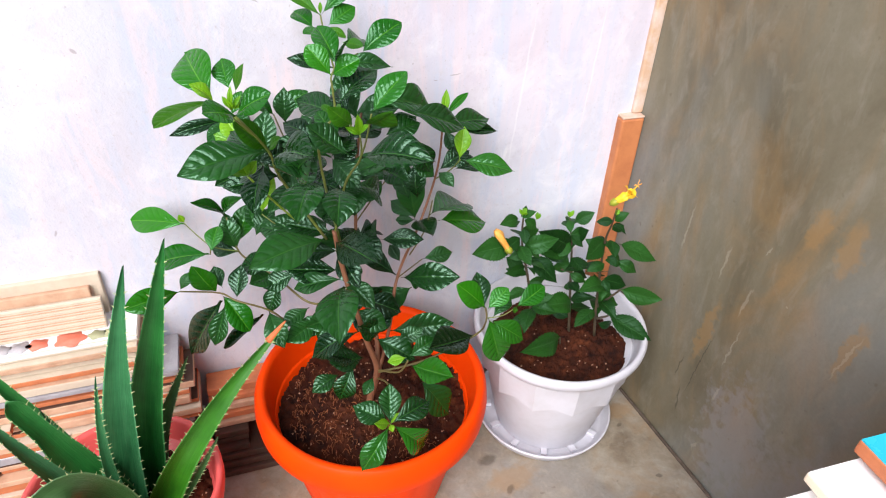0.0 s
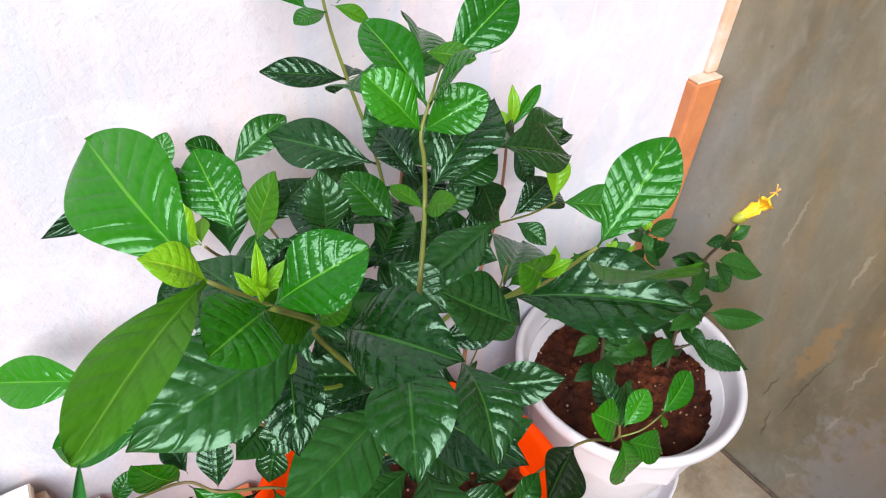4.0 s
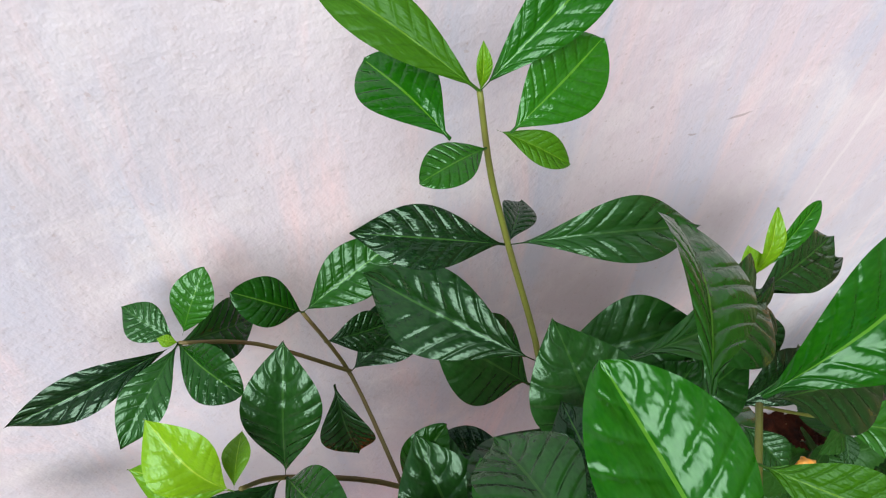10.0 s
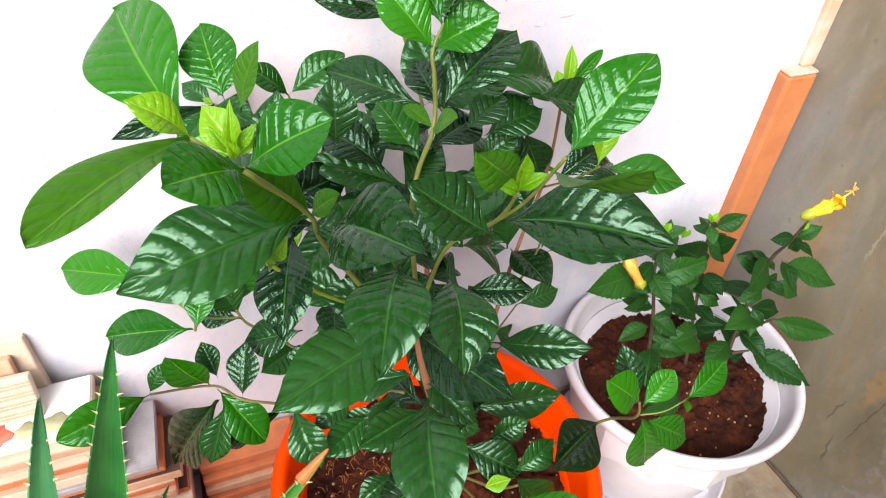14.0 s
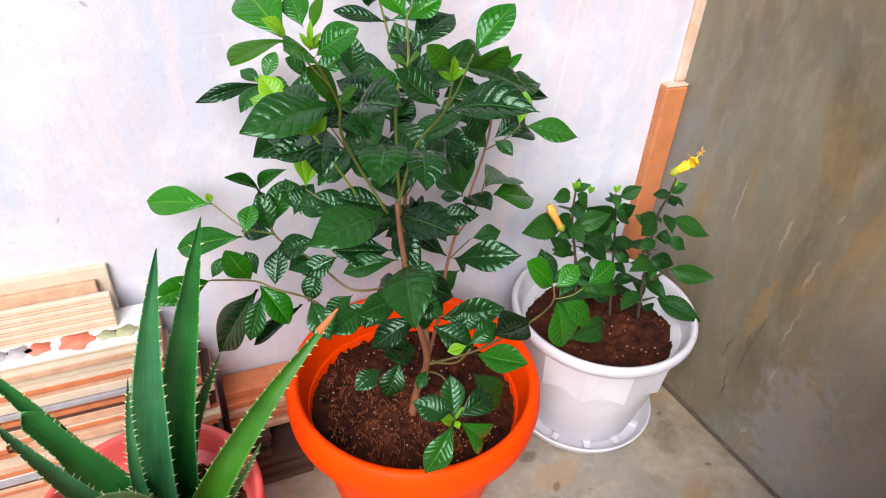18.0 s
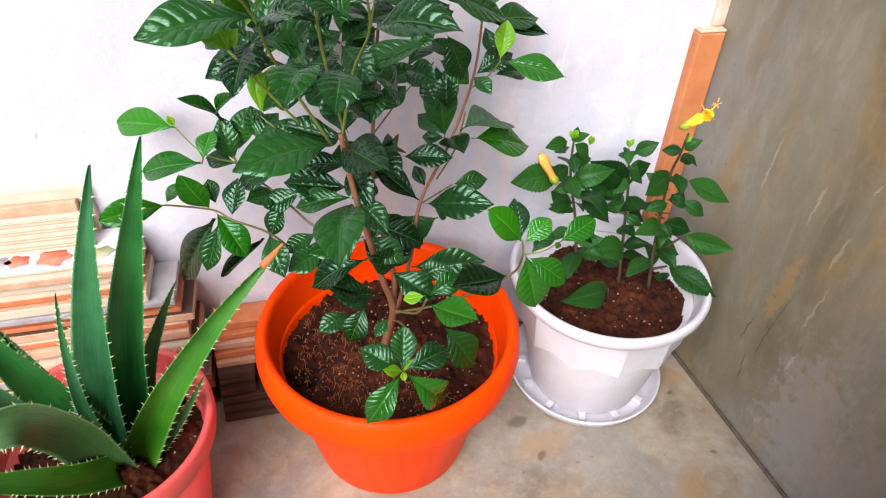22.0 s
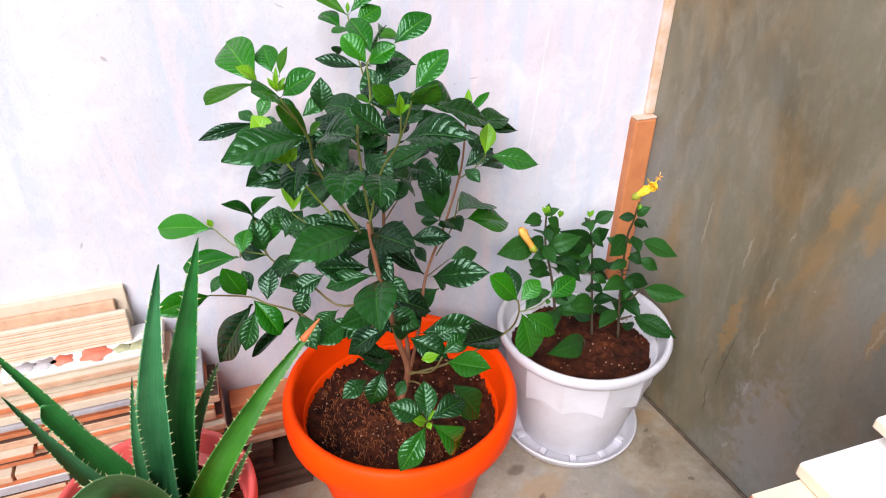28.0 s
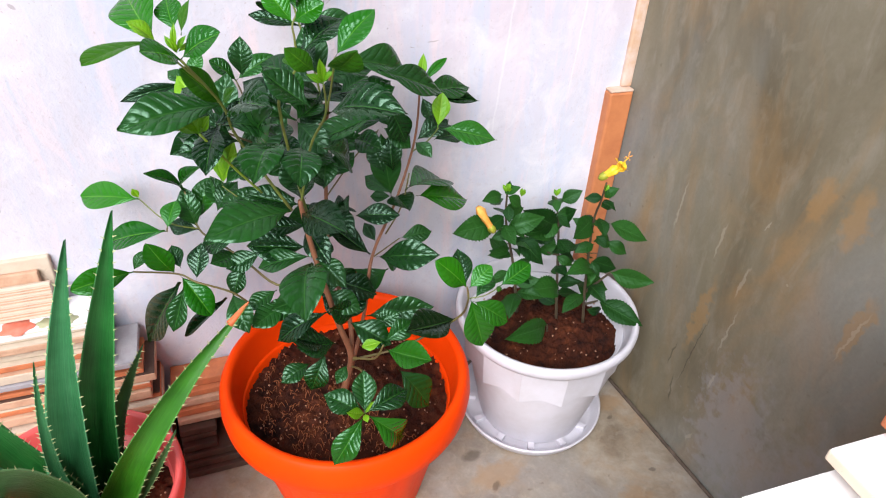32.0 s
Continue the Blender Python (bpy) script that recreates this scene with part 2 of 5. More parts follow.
def leaf_material(name, dark, light, rib, veins=8.5, rough=0.30, through_light=0.12, relief=1.0, spec=0.62, sheen=(0.50, 0.82, 0.62)):
    """Glossy leaf: a pale midrib, paired side veins and quilted relief, laid by the blade's own u along and v across."""
    m, n, l, b = material(name, rough, spec=spec)
    b.inputs["Specular Tint"].default_value = (*sheen, 1)
    uv = n.new("ShaderNodeTexCoord").outputs["UV"]
    sep = n.new("ShaderNodeSeparateXYZ")
    l.new(uv, sep.inputs[0])
    u, v = sep.outputs["X"], sep.outputs["Y"]
    side = arith(n, l, "ABSOLUTE", arith(n, l, "SUBTRACT", v, 0.5))
    info = n.new("ShaderNodeObjectInfo")
    slant = arith(n, l, "SUBTRACT", u, arith(n, l, "MULTIPLY", side, 0.34))
    wave = arith(n, l, "COSINE", arith(n, l, "MULTIPLY", slant, veins * 2 * math.pi))
    vein = arith(n, l, "POWER", arith(n, l, "MULTIPLY", arith(n, l, "ADD", wave, 1.0), 0.5), 6.0)
    mid = arith(n, l, "LESS_THAN", side, 0.014)
    obj = coords(n, l)
    cloud = noise_tex(n, l, obj, 22, 4, 0.6)
    tone = arith(n, l, "ADD", arith(n, l, "MULTIPLY", cloud, 0.55), arith(n, l, "MULTIPLY", info.outputs["Random"], 0.6))
    base = ramp(n, l, tone, [(0.25, dark), (0.85, light)])
    base = blend(n, l, arith(n, l, "MULTIPLY", vein, 0.14 * relief), base, dark)
    base = blend(n, l, arith(n, l, "MULTIPLY", mid, 0.7), base, rib)
    l.new(base, b.inputs["Base Color"])
    l.new(arith(n, l, "ADD", arith(n, l, "MULTIPLY", noise_tex(n, l, obj, 60, 3), 0.1), rough - 0.05), b.inputs["Roughness"])
    groove = arith(n, l, "MULTIPLY", vein, arith(n, l, "MINIMUM", arith(n, l, "MULTIPLY", side, 6.0), 1.0))
    bump(n, l, b, arith(n, l, "SUBTRACT", arith(n, l, "MULTIPLY", noise_tex(n, l, obj, 9, 2), 0.5), arith(n, l, "MULTIPLY", groove, 0.42 * relief)), 0.7, 0.002)
    if through_light:
        b.inputs["Transmission Weight"].default_value = 0.0
        tr, mix = n.new("ShaderNodeBsdfTranslucent"), n.new("ShaderNodeMixShader")
        l.new(base, tr.inputs["Color"])
        mix.inputs["Fac"].default_value = through_light
        l.new(b.outputs[0], mix.inputs[1])
        l.new(tr.outputs[0], mix.inputs[2])
        l.new(mix.outputs[0], n["Material Output"].inputs["Surface"])
    return m


WALL = wall_material()
BOARD = cement_material("grey_oxide_cement", [(0.115, 0.095, 0.058), (0.190, 0.168, 0.115), (0.275, 0.252, 0.200), (0.30, 0.180, 0.070), (0.188, 0.212, 0.218)], 5.0, 0.45, (1, 1, 0.42),
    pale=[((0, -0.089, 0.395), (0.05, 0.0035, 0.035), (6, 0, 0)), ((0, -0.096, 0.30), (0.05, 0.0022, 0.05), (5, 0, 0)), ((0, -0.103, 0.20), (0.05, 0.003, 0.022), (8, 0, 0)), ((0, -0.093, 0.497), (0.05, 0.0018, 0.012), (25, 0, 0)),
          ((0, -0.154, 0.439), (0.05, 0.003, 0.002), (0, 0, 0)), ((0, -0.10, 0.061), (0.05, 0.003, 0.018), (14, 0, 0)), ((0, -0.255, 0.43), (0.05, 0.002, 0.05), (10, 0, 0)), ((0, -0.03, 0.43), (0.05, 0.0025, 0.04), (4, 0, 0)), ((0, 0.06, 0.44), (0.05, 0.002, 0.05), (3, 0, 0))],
    dark=[((0, -0.013, 0.184), (0.05, 0.002, 0.03), (5, 0, 0)), ((0, -0.034, 0.115), (0.05, 0.002, 0.035), (-7, 0, 0)), ((0, -0.05, 0.22), (0.05, 0.0014, 0.09), (6, 0, 0))],
    # pale grey patches low on the side wall paint in sky reflection over cement
    sheen_wash=[((0, -0.36, 0.10), (0.2, 0.20, 0.20), (0, 0, 0)), ((0, -0.16, 0.14), (0.2, 0.07, 0.16), (0, 0, 0)), ((0, -0.50, 0.32), (0.2, 0.12, 0.16), (0, 0, 0))],
    warm=[((0, -0.2, 0.572), (0.05, 0.02, 0.05), (0, 0, 0)), ((0, -0.15, 0.567), (0.05, 0.014, 0.04), (0, 0, 0)), ((0, -0.04, 0.29), (0.05, 0.012, 0.09), (6, 0, 0)), ((0, -0.255, 0.44), (0.05, 0.012, 0.06), (8, 0, 0))])
FLOOR = cement_material("trodden_cement", [(0.15, 0.11, 0.075), (0.305, 0.255, 0.19), (0.425, 0.38, 0.31), (0.34, 0.215, 0.11), (0.275, 0.265, 0.25)], 8.0, 0.5,
    dark=[((0.671, 0.799, 0), (0.008, 0.004, 0.05), (0, 0, 20)), ((0.686, 0.675, 0), (0.008, 0.005, 0.05), (0, 0, -10)), ((0.389, 0.788, 0), (0.022, 0.012, 0.05), (0, 0, 10)), ((0.41, 0.72, 0), (0.012, 0.007, 0.05), (0, 0, 40))],
    warm=[((0.69, 0.832, 0), (0.03, 0.022, 0.05), (0, 0, 20)), ((0.42, 0.74, 0), (0.06, 0.03, 0.05), (0, 0, 10)), ((0.62, 0.62, 0), (0.05, 0.03, 0.05), (0, 0, 60))])
WOOD = plain_material("terracotta_stained_wood", (0.52, 0.19, 0.07), 0.55, (0.40, 0.13, 0.05), 26)
CREAM = plain_material("bare_batten_with_plaster_smears", (0.58, 0.38, 0.25), 0.7, (0.66, 0.56, 0.50), 34)
SMEAR = plain_material("plaster_smear", (0.60, 0.45, 0.36), 0.75, (0.52, 0.34, 0.23), 50)
ORANGE = plain_material("bright_orange_plastic", (0.92, 0.062, 0.001), 0.42, (0.86, 0.050, 0.001), 12, spec=0.08, rel=0.04)
WHITE = plain_material("dusty_white_plastic", (0.645, 0.635, 0.69), 0.42, (0.56, 0.54, 0.57), 18, rel=0.05)
PINK = plain_material("faded_red_plastic", (0.72, 0.10, 0.09), 0.45, (0.62, 0.075, 0.07), 14, rel=0.05)
BARK = plain_material("smooth_brown_bark", (0.26, 0.105, 0.052), 0.6, (0.17, 0.07, 0.036), 60, rel=0.5)
TWIG = plain_material("green_brown_young_bark", (0.14, 0.125, 0.035), 0.55, (0.13, 0.08, 0.03), 60, rel=0.3)
SHOOT = plain_material("fresh_green_shoot", (0.30, 0.42, 0.035), 0.45, (0.22, 0.36, 0.03), 60, rel=0.1)
STEM_GREEN = plain_material("yellow_green_stem", (0.15, 0.19, 0.03), 0.5, (0.13, 0.12, 0.03), 60, rel=0.2)
LEAF_DARK = leaf_material("gardenia_leaf_old", (0.0014, 0.012, 0.0018), (0.015, 0.078, 0.011), (0.035, 0.12, 0.018), rough=0.22, relief=0.7, spec=0.72)
LEAF_MID = leaf_material("gardenia_leaf_grown", (0.005, 0.050, 0.0018), (0.018, 0.115, 0.005), (0.07, 0.21, 0.02), rough=0.22, relief=0.7, spec=0.65)
LEAF_NEW = leaf_material("gardenia_leaf_young", (0.006, 0.083, 0.0015), (0.024, 0.168, 0.0035), (0.10, 0.30, 0.02), rough=0.20, through_light=0.15, relief=0.45, spec=0.6)
LEAF_OLIVE = leaf_material("gardenia_leaf_olive", (0.020, 0.100, 0.003), (0.055, 0.185, 0.006), (0.12, 0.27, 0.02), rough=0.40, through_light=0.2, relief=0.4, spec=0.3)
LEAF_LIME = leaf_material("gardenia_leaf_unfolding", (0.10, 0.28, 0.005), (0.20, 0.43, 0.010), (0.4, 0.6, 0.06), through_light=0.25, relief=0.2)


def tile_material(name, tone, worn):
    return plain_material(name, tone, 0.7, worn, 40, rel=0.4)


TERRACOTTA = tile_material("fired_clay", (0.58, 0.185, 0.07), (0.40, 0.13, 0.06))
PALE_CLAY = tile_material("pale_fired_clay", (0.60, 0.38, 0.25), (0.46, 0.25, 0.15))
BEIGE = tile_material("beige_card", (0.64, 0.54, 0.42), (0.55, 0.45, 0.34))
GREYSLAB = tile_material("grey_glazed_edge", (0.38, 0.36, 0.38), (0.26, 0.24, 0.25))
DARKSLAB = tile_material("dark_brown_clay", (0.10, 0.05, 0.032), (0.055, 0.03, 0.02))
GLAZE = plain_material("white_glaze", (0.82, 0.80, 0.80), 0.2, (0.76, 0.73, 0.72), 9, rel=0.02)
CREAMGLAZE = plain_material("cream_glaze", (0.80, 0.68, 0.52), 0.3, (0.74, 0.60, 0.44), 9, rel=0.02)
CYAN = plain_material("cyan_glaze", (0.03, 0.50, 0.66), 0.25, (0.02, 0.44, 0.62), 9, rel=0.02)


# ---- building helpers ----
def part(name, bm, mat, parent=None, label=""):
    me = bpy.data.meshes.new(name)
    bm.to_mesh(me)
    bm.free()
    return part_of(name, me, mat, parent, label)


def part_of(name, me, mat, parent=None, label=""):
    if mat and not me.materials:
        me.materials.append(mat)
    ob = new(name, me)
    ob.parent = parent
    if label:
        ob["label"] = label
    return ob


def smooth(bm):
    for f in bm.faces:
        f.smooth = True
    return bm


def box(x0, x1, y0, y1, z0, z1, bevel=0.0, seg=2):
    bm = bmesh.new()
    bmesh.ops.create_cube(bm, size=1.0)
    bmesh.ops.scale(bm, vec=(x1 - x0, y1 - y0, z1 - z0), verts=bm.verts)
    bmesh.ops.translate(bm, vec=((x0 + x1) / 2, (y0 + y1) / 2, (z0 + z1) / 2), verts=bm.verts)
    if bevel:
        bmesh.ops.bevel(bm, geom=list(bm.edges), offset=bevel, segments=seg, affect="EDGES", profile=0.5)
    return bm


def lathe(profile, seg=72, close=True, wobble=None):
    """Turns (radius, height) pairs round z; wobble(angle, height) scales the radius."""
    bm = bmesh.new()
    rings = []
    for r, z in profile:
        rings.append([bm.verts.new((r * (wobble(a, z) if wobble else 1) * math.cos(a), r * (wobble(a, z) if wobble else 1) * math.sin(a), z))
                      for a in (2 * math.pi * k / seg for k in range(seg))])
    for lo, hi in zip(rings, rings[1:]):
        for k in range(seg):
            bm.faces.new((lo[k], lo[(k + 1) % seg], hi[(k + 1) % seg], hi[k]))
    if close:
        bm.faces.new(rings[0][::-1])
        bm.faces.new(rings[-1])
    return smooth(bm)


def tube(points, r0, r1, seg=8, knots=5):
    """A tapered limb along a smooth curve through the points."""
    pts = [Vector(p) for p in points]
    line = []
    for i in range(len(pts) - 1):
        a, b, c, d = pts[max(i - 1, 0)], pts[i], pts[i + 1], pts[min(i + 2, len(pts) - 1)]
        for k in range(knots):
            t = k / knots
            line.append(0.5 * ((2 * b) + (c - a) * t + (2 * a - 5 * b + 4 * c - d) * t * t + (3 * b - a - 3 * c + d) * t ** 3))
    line.append(pts[-1])
    bm = bmesh.new()
    rings = []
    side = Vector((0.3, 1.0, 0.2))
    for i, p in enumerate(line):
        way = (line[min(i + 1, len(line) - 1)] - line[max(i - 1, 0)]).normalized()
        x = way.cross(side).normalized()
        y = way.cross(x)
        r = r0 + (r1 - r0) * i / (len(line) - 1)
        rings.append([bm.verts.new(p + r * (math.cos(a) * x + math.sin(a) * y)) for a in (2 * math.pi * k / seg for k in range(seg))])
    for lo, hi in zip(rings, rings[1:]):
        for k in range(seg):
            bm.faces.new((lo[k], lo[(k + 1) % seg], hi[(k + 1) % seg], hi[k]))
    bm.faces.new(rings[0])
    bm.faces.new(rings[-1][::-1])
    bmesh.ops.recalc_face_normals(bm, faces=bm.faces)
    return smooth(bm)


def thing(name, label, category, group="", at=(0, 0, 0)):
    ob = new(name)
    ob.location = at
    ob.empty_display_size = 0.05
    return tagged(ob, label, category, group)


# ---- the corner: floor, wall, side wall, batten ----
BX = 0.737


def setting(name, bm, mat, label, category):
    return tagged(part(name, bm, mat), label, category, kind="structure")


# two unseen walls, added behind and to the left to block low sky light
SKY_SCREEN = plain_material("sky_screen_grey", (0.36, 0.34, 0.32), 0.8, (0.26, 0.25, 0.24), 3.0)
setting("wall_south", box(-3.0, 1.2, -2.9, -2.7, 0, 1.0), SKY_SCREEN, "unseen plain low grey wall added to cut low sky light", "wall")
setting("wall_west", box(-3.2, -3.0, -2.9, 1.1, 0, 1.1), SKY_SCREEN, "unseen plain low grey side wall added to cut low sky light", "wall")
setting("ground", box(-30, 30, -30, 30, -0.2, 0.0), FLOOR, "worn grey cement floor with brown stains", "floor")
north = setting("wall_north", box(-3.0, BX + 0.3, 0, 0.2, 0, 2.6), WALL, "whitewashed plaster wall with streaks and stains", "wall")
WALL_TURN = 1.8
north.matrix_world = pose(0, 0.996, 0, 0, 0, WALL_TURN)
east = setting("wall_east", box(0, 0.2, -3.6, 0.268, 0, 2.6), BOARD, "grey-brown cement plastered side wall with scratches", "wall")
EAST = pose(BX - 0.003, 0.78, 0, 0, 0, 6.5)
east.matrix_world = EAST
JOINT = plain_material("dark_wall_joint", (0.07, 0.05, 0.035), 0.85, (0.16, 0.12, 0.09), 40, rel=0.5)
joint = setting("trim", box(-0.006, -0.0005, -3.5, 0.225, -0.004, 0.005, 0.0015, 1), JOINT, "dark joint along the side wall's foot", "joint")
joint.matrix_world = EAST

# ---- batten in the corner ----
batten = thing("corner_batten", "orange stained wooden batten with a pale upper length", "batten", at=(0.681, 1.007, 0))
part("lower_length", box(-0.017, 0.026, -0.009, 0.030, 0.0, 0.566, 0.004), WOOD, batten)
part("plaster_lip", box(-0.0165, 0.0255, -0.0085, 0.030, 0.5655, 0.5696, 0.0016), SMEAR, batten, "pale plaster lip")
part("upper_length", box(0.008, 0.027, 0.003, 0.030, 0.5698, 2.3, 0.003), CREAM, batten, "narrow pale batten smeared with plaster")


# ---- pots ----
def soil(name, r, z, parent_at, seed):
    rng = random.Random(seed)
    bm = bmesh.new()
    n = 84
    grid = {}
    for i in range(n + 1):
        for j in range(n + 1):
            x, y = (2 * i / n - 1) * r, (2 * j / n - 1) * r
            q = math.hypot(x, y)
            if q > r:
                continue
            h = 0.010 * noise.noise(Vector((x * 14 + seed, y * 14, 0))) + 0.006 * noise.noise(Vector((x * 55, y * 55 + seed, 3))) + 0.009 * noise.noise(Vector((x * 140, y * 140 + seed, 7))) + rng.uniform(-0.0018, 0.0018)
            grid[i, j] = bm.verts.new((x, y, z + h - 0.012 * (q / r) ** 4))
    for i in range(n):
        for j in range(n):
            c = [(i, j), (i + 1, j), (i + 1, j + 1), (i, j + 1)]
            if all(k in grid for k in c):
                bm.faces.new([grid[k] for k in c])
    return smooth(bm)


SOIL, sn, sl, sb = material("damp_brown_soil", 0.9, spec=0.2)
_g, _c = noise_tex(sn, sl, coords(sn, sl), 160, 5, 0.7), noise_tex(sn, sl, coords(sn, sl), 28, 5, 0.65)
_b = ramp(sn, sl, _c, [(0.35, (0.014, 0.004, 0.0025)), (0.56, (0.062, 0.015, 0.0055)), (0.74, (0.13, 0.034, 0.011))])
sl.new(blend(sn, sl, ramp(sn, sl, _g, [(0.66, (0, 0, 0)), (0.74, (1, 1, 1))]), _b, (0.13, 0.05, 0.024)), sb.inputs["Base Color"])
bump(sn, sl, sb, _g, 0.9, 0.004)
FIBRE = plain_material("dry_coir_fibre", (0.27, 0.082, 0.020), 0.8, (0.14, 0.038, 0.011), 80)
GRIT = plain_material("pale_grit", (0.36, 0.20, 0.12), 0.8, (0.22, 0.10, 0.055), 80)


def potting_soil(name, at, r, z, seed, label, fibres, grit):
    rng = random.Random(seed)
    t = thing(name, label, "soil", at=at)
    part("soil_bed", soil("soil_bed", r, z, at, seed), SOIL, t)
    bm = bmesh.new()
    for k in range(fibres):
        a, q = rng.uniform(2.3, 5.3), r * 0.86 * math.sqrt(rng.random())
        x, y, h, d = q * math.cos(a), q * math.sin(a), rng.uniform(0, 6.3), rng.uniform(0.002, 0.0055)
        seg = tube([(x, y, z + 0.002), (x + d * math.cos(h), y + d * math.sin(h), z + rng.uniform(0.004, 0.013)),
                    (x + 2 * d * math.cos(h + rng.uniform(-0.8, 0.8)), y + 2 * d * math.sin(h + rng.uniform(-0.8, 0.8)), z + rng.uniform(0, 0.008))], 0.0005, 0.00035, 4, 3)
        me = bpy.data.meshes.new("tmp")
        seg.to_mesh(me)
        seg.free()
        bm.from_mesh(me)
        bpy.data.meshes.remove(me)
    if fibres:
        tagged(part("coir_litter", bm, FIBRE, t, "dry brown coir fibres"), kind="stuff")
    bm = bmesh.new()
    for k in range(grit):
        a, q = rng.uniform(0, 6.3), r * 0.92 * math.sqrt(rng.random())
        s = rng.uniform(0.0006, 0.0019)
        bmesh.ops.create_icosphere(bm, subdivisions=1, radius=s, matrix=pose(q * math.cos(a), q * math.sin(a), z + 0.004 + rng.uniform(0, 0.003), rng.uniform(0, 90), 0, 0))
    tagged(part("grit", bm, GRIT, t, "pale grit specks"), kind="stuff")
    return t


OC = (0.182, 0.811, 0.0)
big_pot = thing("plant_pot", "large bright orange plastic plant pot on the cement floor", "plant pot", "pots", OC)
part("body", lathe([(0.1035, 0.0), (0.1138, 0.0), (0.1180, 0.006), (0.1542, 0.185), (0.1573, 0.200), (0.1552, 0.206), (0.1521, 0.200), (0.1107, 0.012), (0.1035, 0.012)], 192, True,
                   lambda a, z: 1 + (0.030 * (abs(math.cos(11 * a)) ** 0.35 - 0.85) if 0.01 < z < 0.19 else 0)), ORANGE, big_pot)
part("rim", lathe([(0.1527, 0.200), (0.1615, 0.196), (0.1759, 0.199), (0.1827, 0.210), (0.1847, 0.228), (0.1827, 0.246), (0.1780, 0.257), (0.1739, 0.260), (0.1672, 0.258), (0.1646, 0.250), (0.1620, 0.236), (0.1552, 0.206)], 120, False), ORANGE, big_pot)
potting_soil("potting_soil", OC, 0.155, 0.205, 3, "damp brown potting soil with coir fibres in the orange pot", 320, 190)

WC = (0.535, 0.866, 0.0)
saucer = thing("pot_saucer", "round white plastic saucer with a slotted floor under the white pot", "saucer", at=(0.534, 0.873, 0))
part("dish", lathe([(0.1045, 0.0), (0.1149, 0.0), (0.1233, 0.004), (0.1322, 0.022), (0.1338, 0.026), (0.1322, 0.028), (0.1291, 0.026), (0.1202, 0.008), (0.1129, 0.0055), (0.1045, 0.0055)], 96), WHITE, saucer)
for k in range(12):
    a = 2 * math.pi * (k + 0.3) / 12
    lug = part("lug", box(-0.008, 0.008, -0.006, 0.006, 0.006, 0.014, 0.001), WHITE, saucer)
    lug.matrix_local = pose(0.1085 * math.cos(a), 0.1085 * math.sin(a), 0, 0, 0, math.degrees(a))


white_pot = thing("plant_pot", "dusty white plastic plant pot with a faceted collar", "plant pot", "pots", WC)
part("body", lathe([(0.086, 0.007), (0.092, 0.007), (0.0960, 0.012), (0.1275, 0.160), (0.1335, 0.222), (0.130, 0.222), (0.092, 0.014), (0.086, 0.014)], 96, True), WHITE, white_pot)
part("rim", lathe([(0.1350, 0.224), (0.1482, 0.228), (0.1538, 0.236), (0.1548, 0.245), (0.1522, 0.251), (0.1487, 0.2525), (0.1446, 0.250), (0.1421, 0.244), (0.1396, 0.235), (0.1335, 0.2225)], 120, False), WHITE, white_pot)
bm = bmesh.new()
rows = []
for k in range(24):
    a = 2 * math.pi * k / 24 + 0.1
    c = 1.0 if k % 2 else math.cos(math.pi / 12) * 1.006
    lo = 0.150 if k % 2 else 0.162
    rows.append([bm.verts.new((q * c * math.cos(a), q * c * math.sin(a), h)) for q, h in ((0.126, lo - 0.002), (0.1345, lo), (0.1405, 0.2265))])
for a, b in zip(rows, rows[1:] + rows[:1]):
    for k in range(2):
        bm.faces.new((a[k], b[k], b[k + 1], a[k + 1]))
part("collar", bm, WHITE, white_pot, "flat-faced twelve-sided collar")
potting_soil("potting_soil", WC, 0.131, 0.203, 8, "dark reddish potting soil in the white pot", 0, 60)

AC = (-0.180, 0.711, 0.0)
red_pot = thing("plant_pot", "faded red plastic plant pot beside a pile of tiles", "plant pot", "pots", AC)
part("body", lathe([(0.075, 0.0), (0.083, 0.0), (0.087, 0.005), (0.116, 0.205), (0.112, 0.205), (0.083, 0.012), (0.075, 0.012)], 80), PINK, red_pot)
part("rim", lathe([(0.113, 0.203), (0.120, 0.203), (0.1275, 0.208), (0.130, 0.222), (0.1300, 0.238), (0.1270, 0.242), (0.1225, 0.2415), (0.1195, 0.237), (0.1165, 0.215), (0.112, 0.203)], 96, False), PINK, red_pot)
potting_soil("potting_soil", AC, 0.112, 0.195, 5, "dark dry potting soil in the red pot", 0, 30)

# ---- pile of tiles against the wall ----
rng = random.Random(21)
def tile(parent, name, x0, x1, y0, y1, z, h, mat, turn=0.0, face=None, lean=0.0):
    """One tile of a pile: clay body with chipped edges and, if asked, a thin glazed face."""
    w, d = x1 - x0, y1 - y0
    t = part(name, box(-w / 2, w / 2, -d / 2, d / 2, 0, h, min(0.0016, h * 0.2), 2), mat, parent)
    t.matrix_local = pose((x0 + x1) / 2, (y0 + y1) / 2, z, lean, 0, turn)
    if face:
        part("glaze", box(-w / 2 + 0.001, w / 2 - 0.001, -d / 2 + 0.001, d / 2 - 0.001, h - 0.0004, h + 0.0012), face, t)
    return t


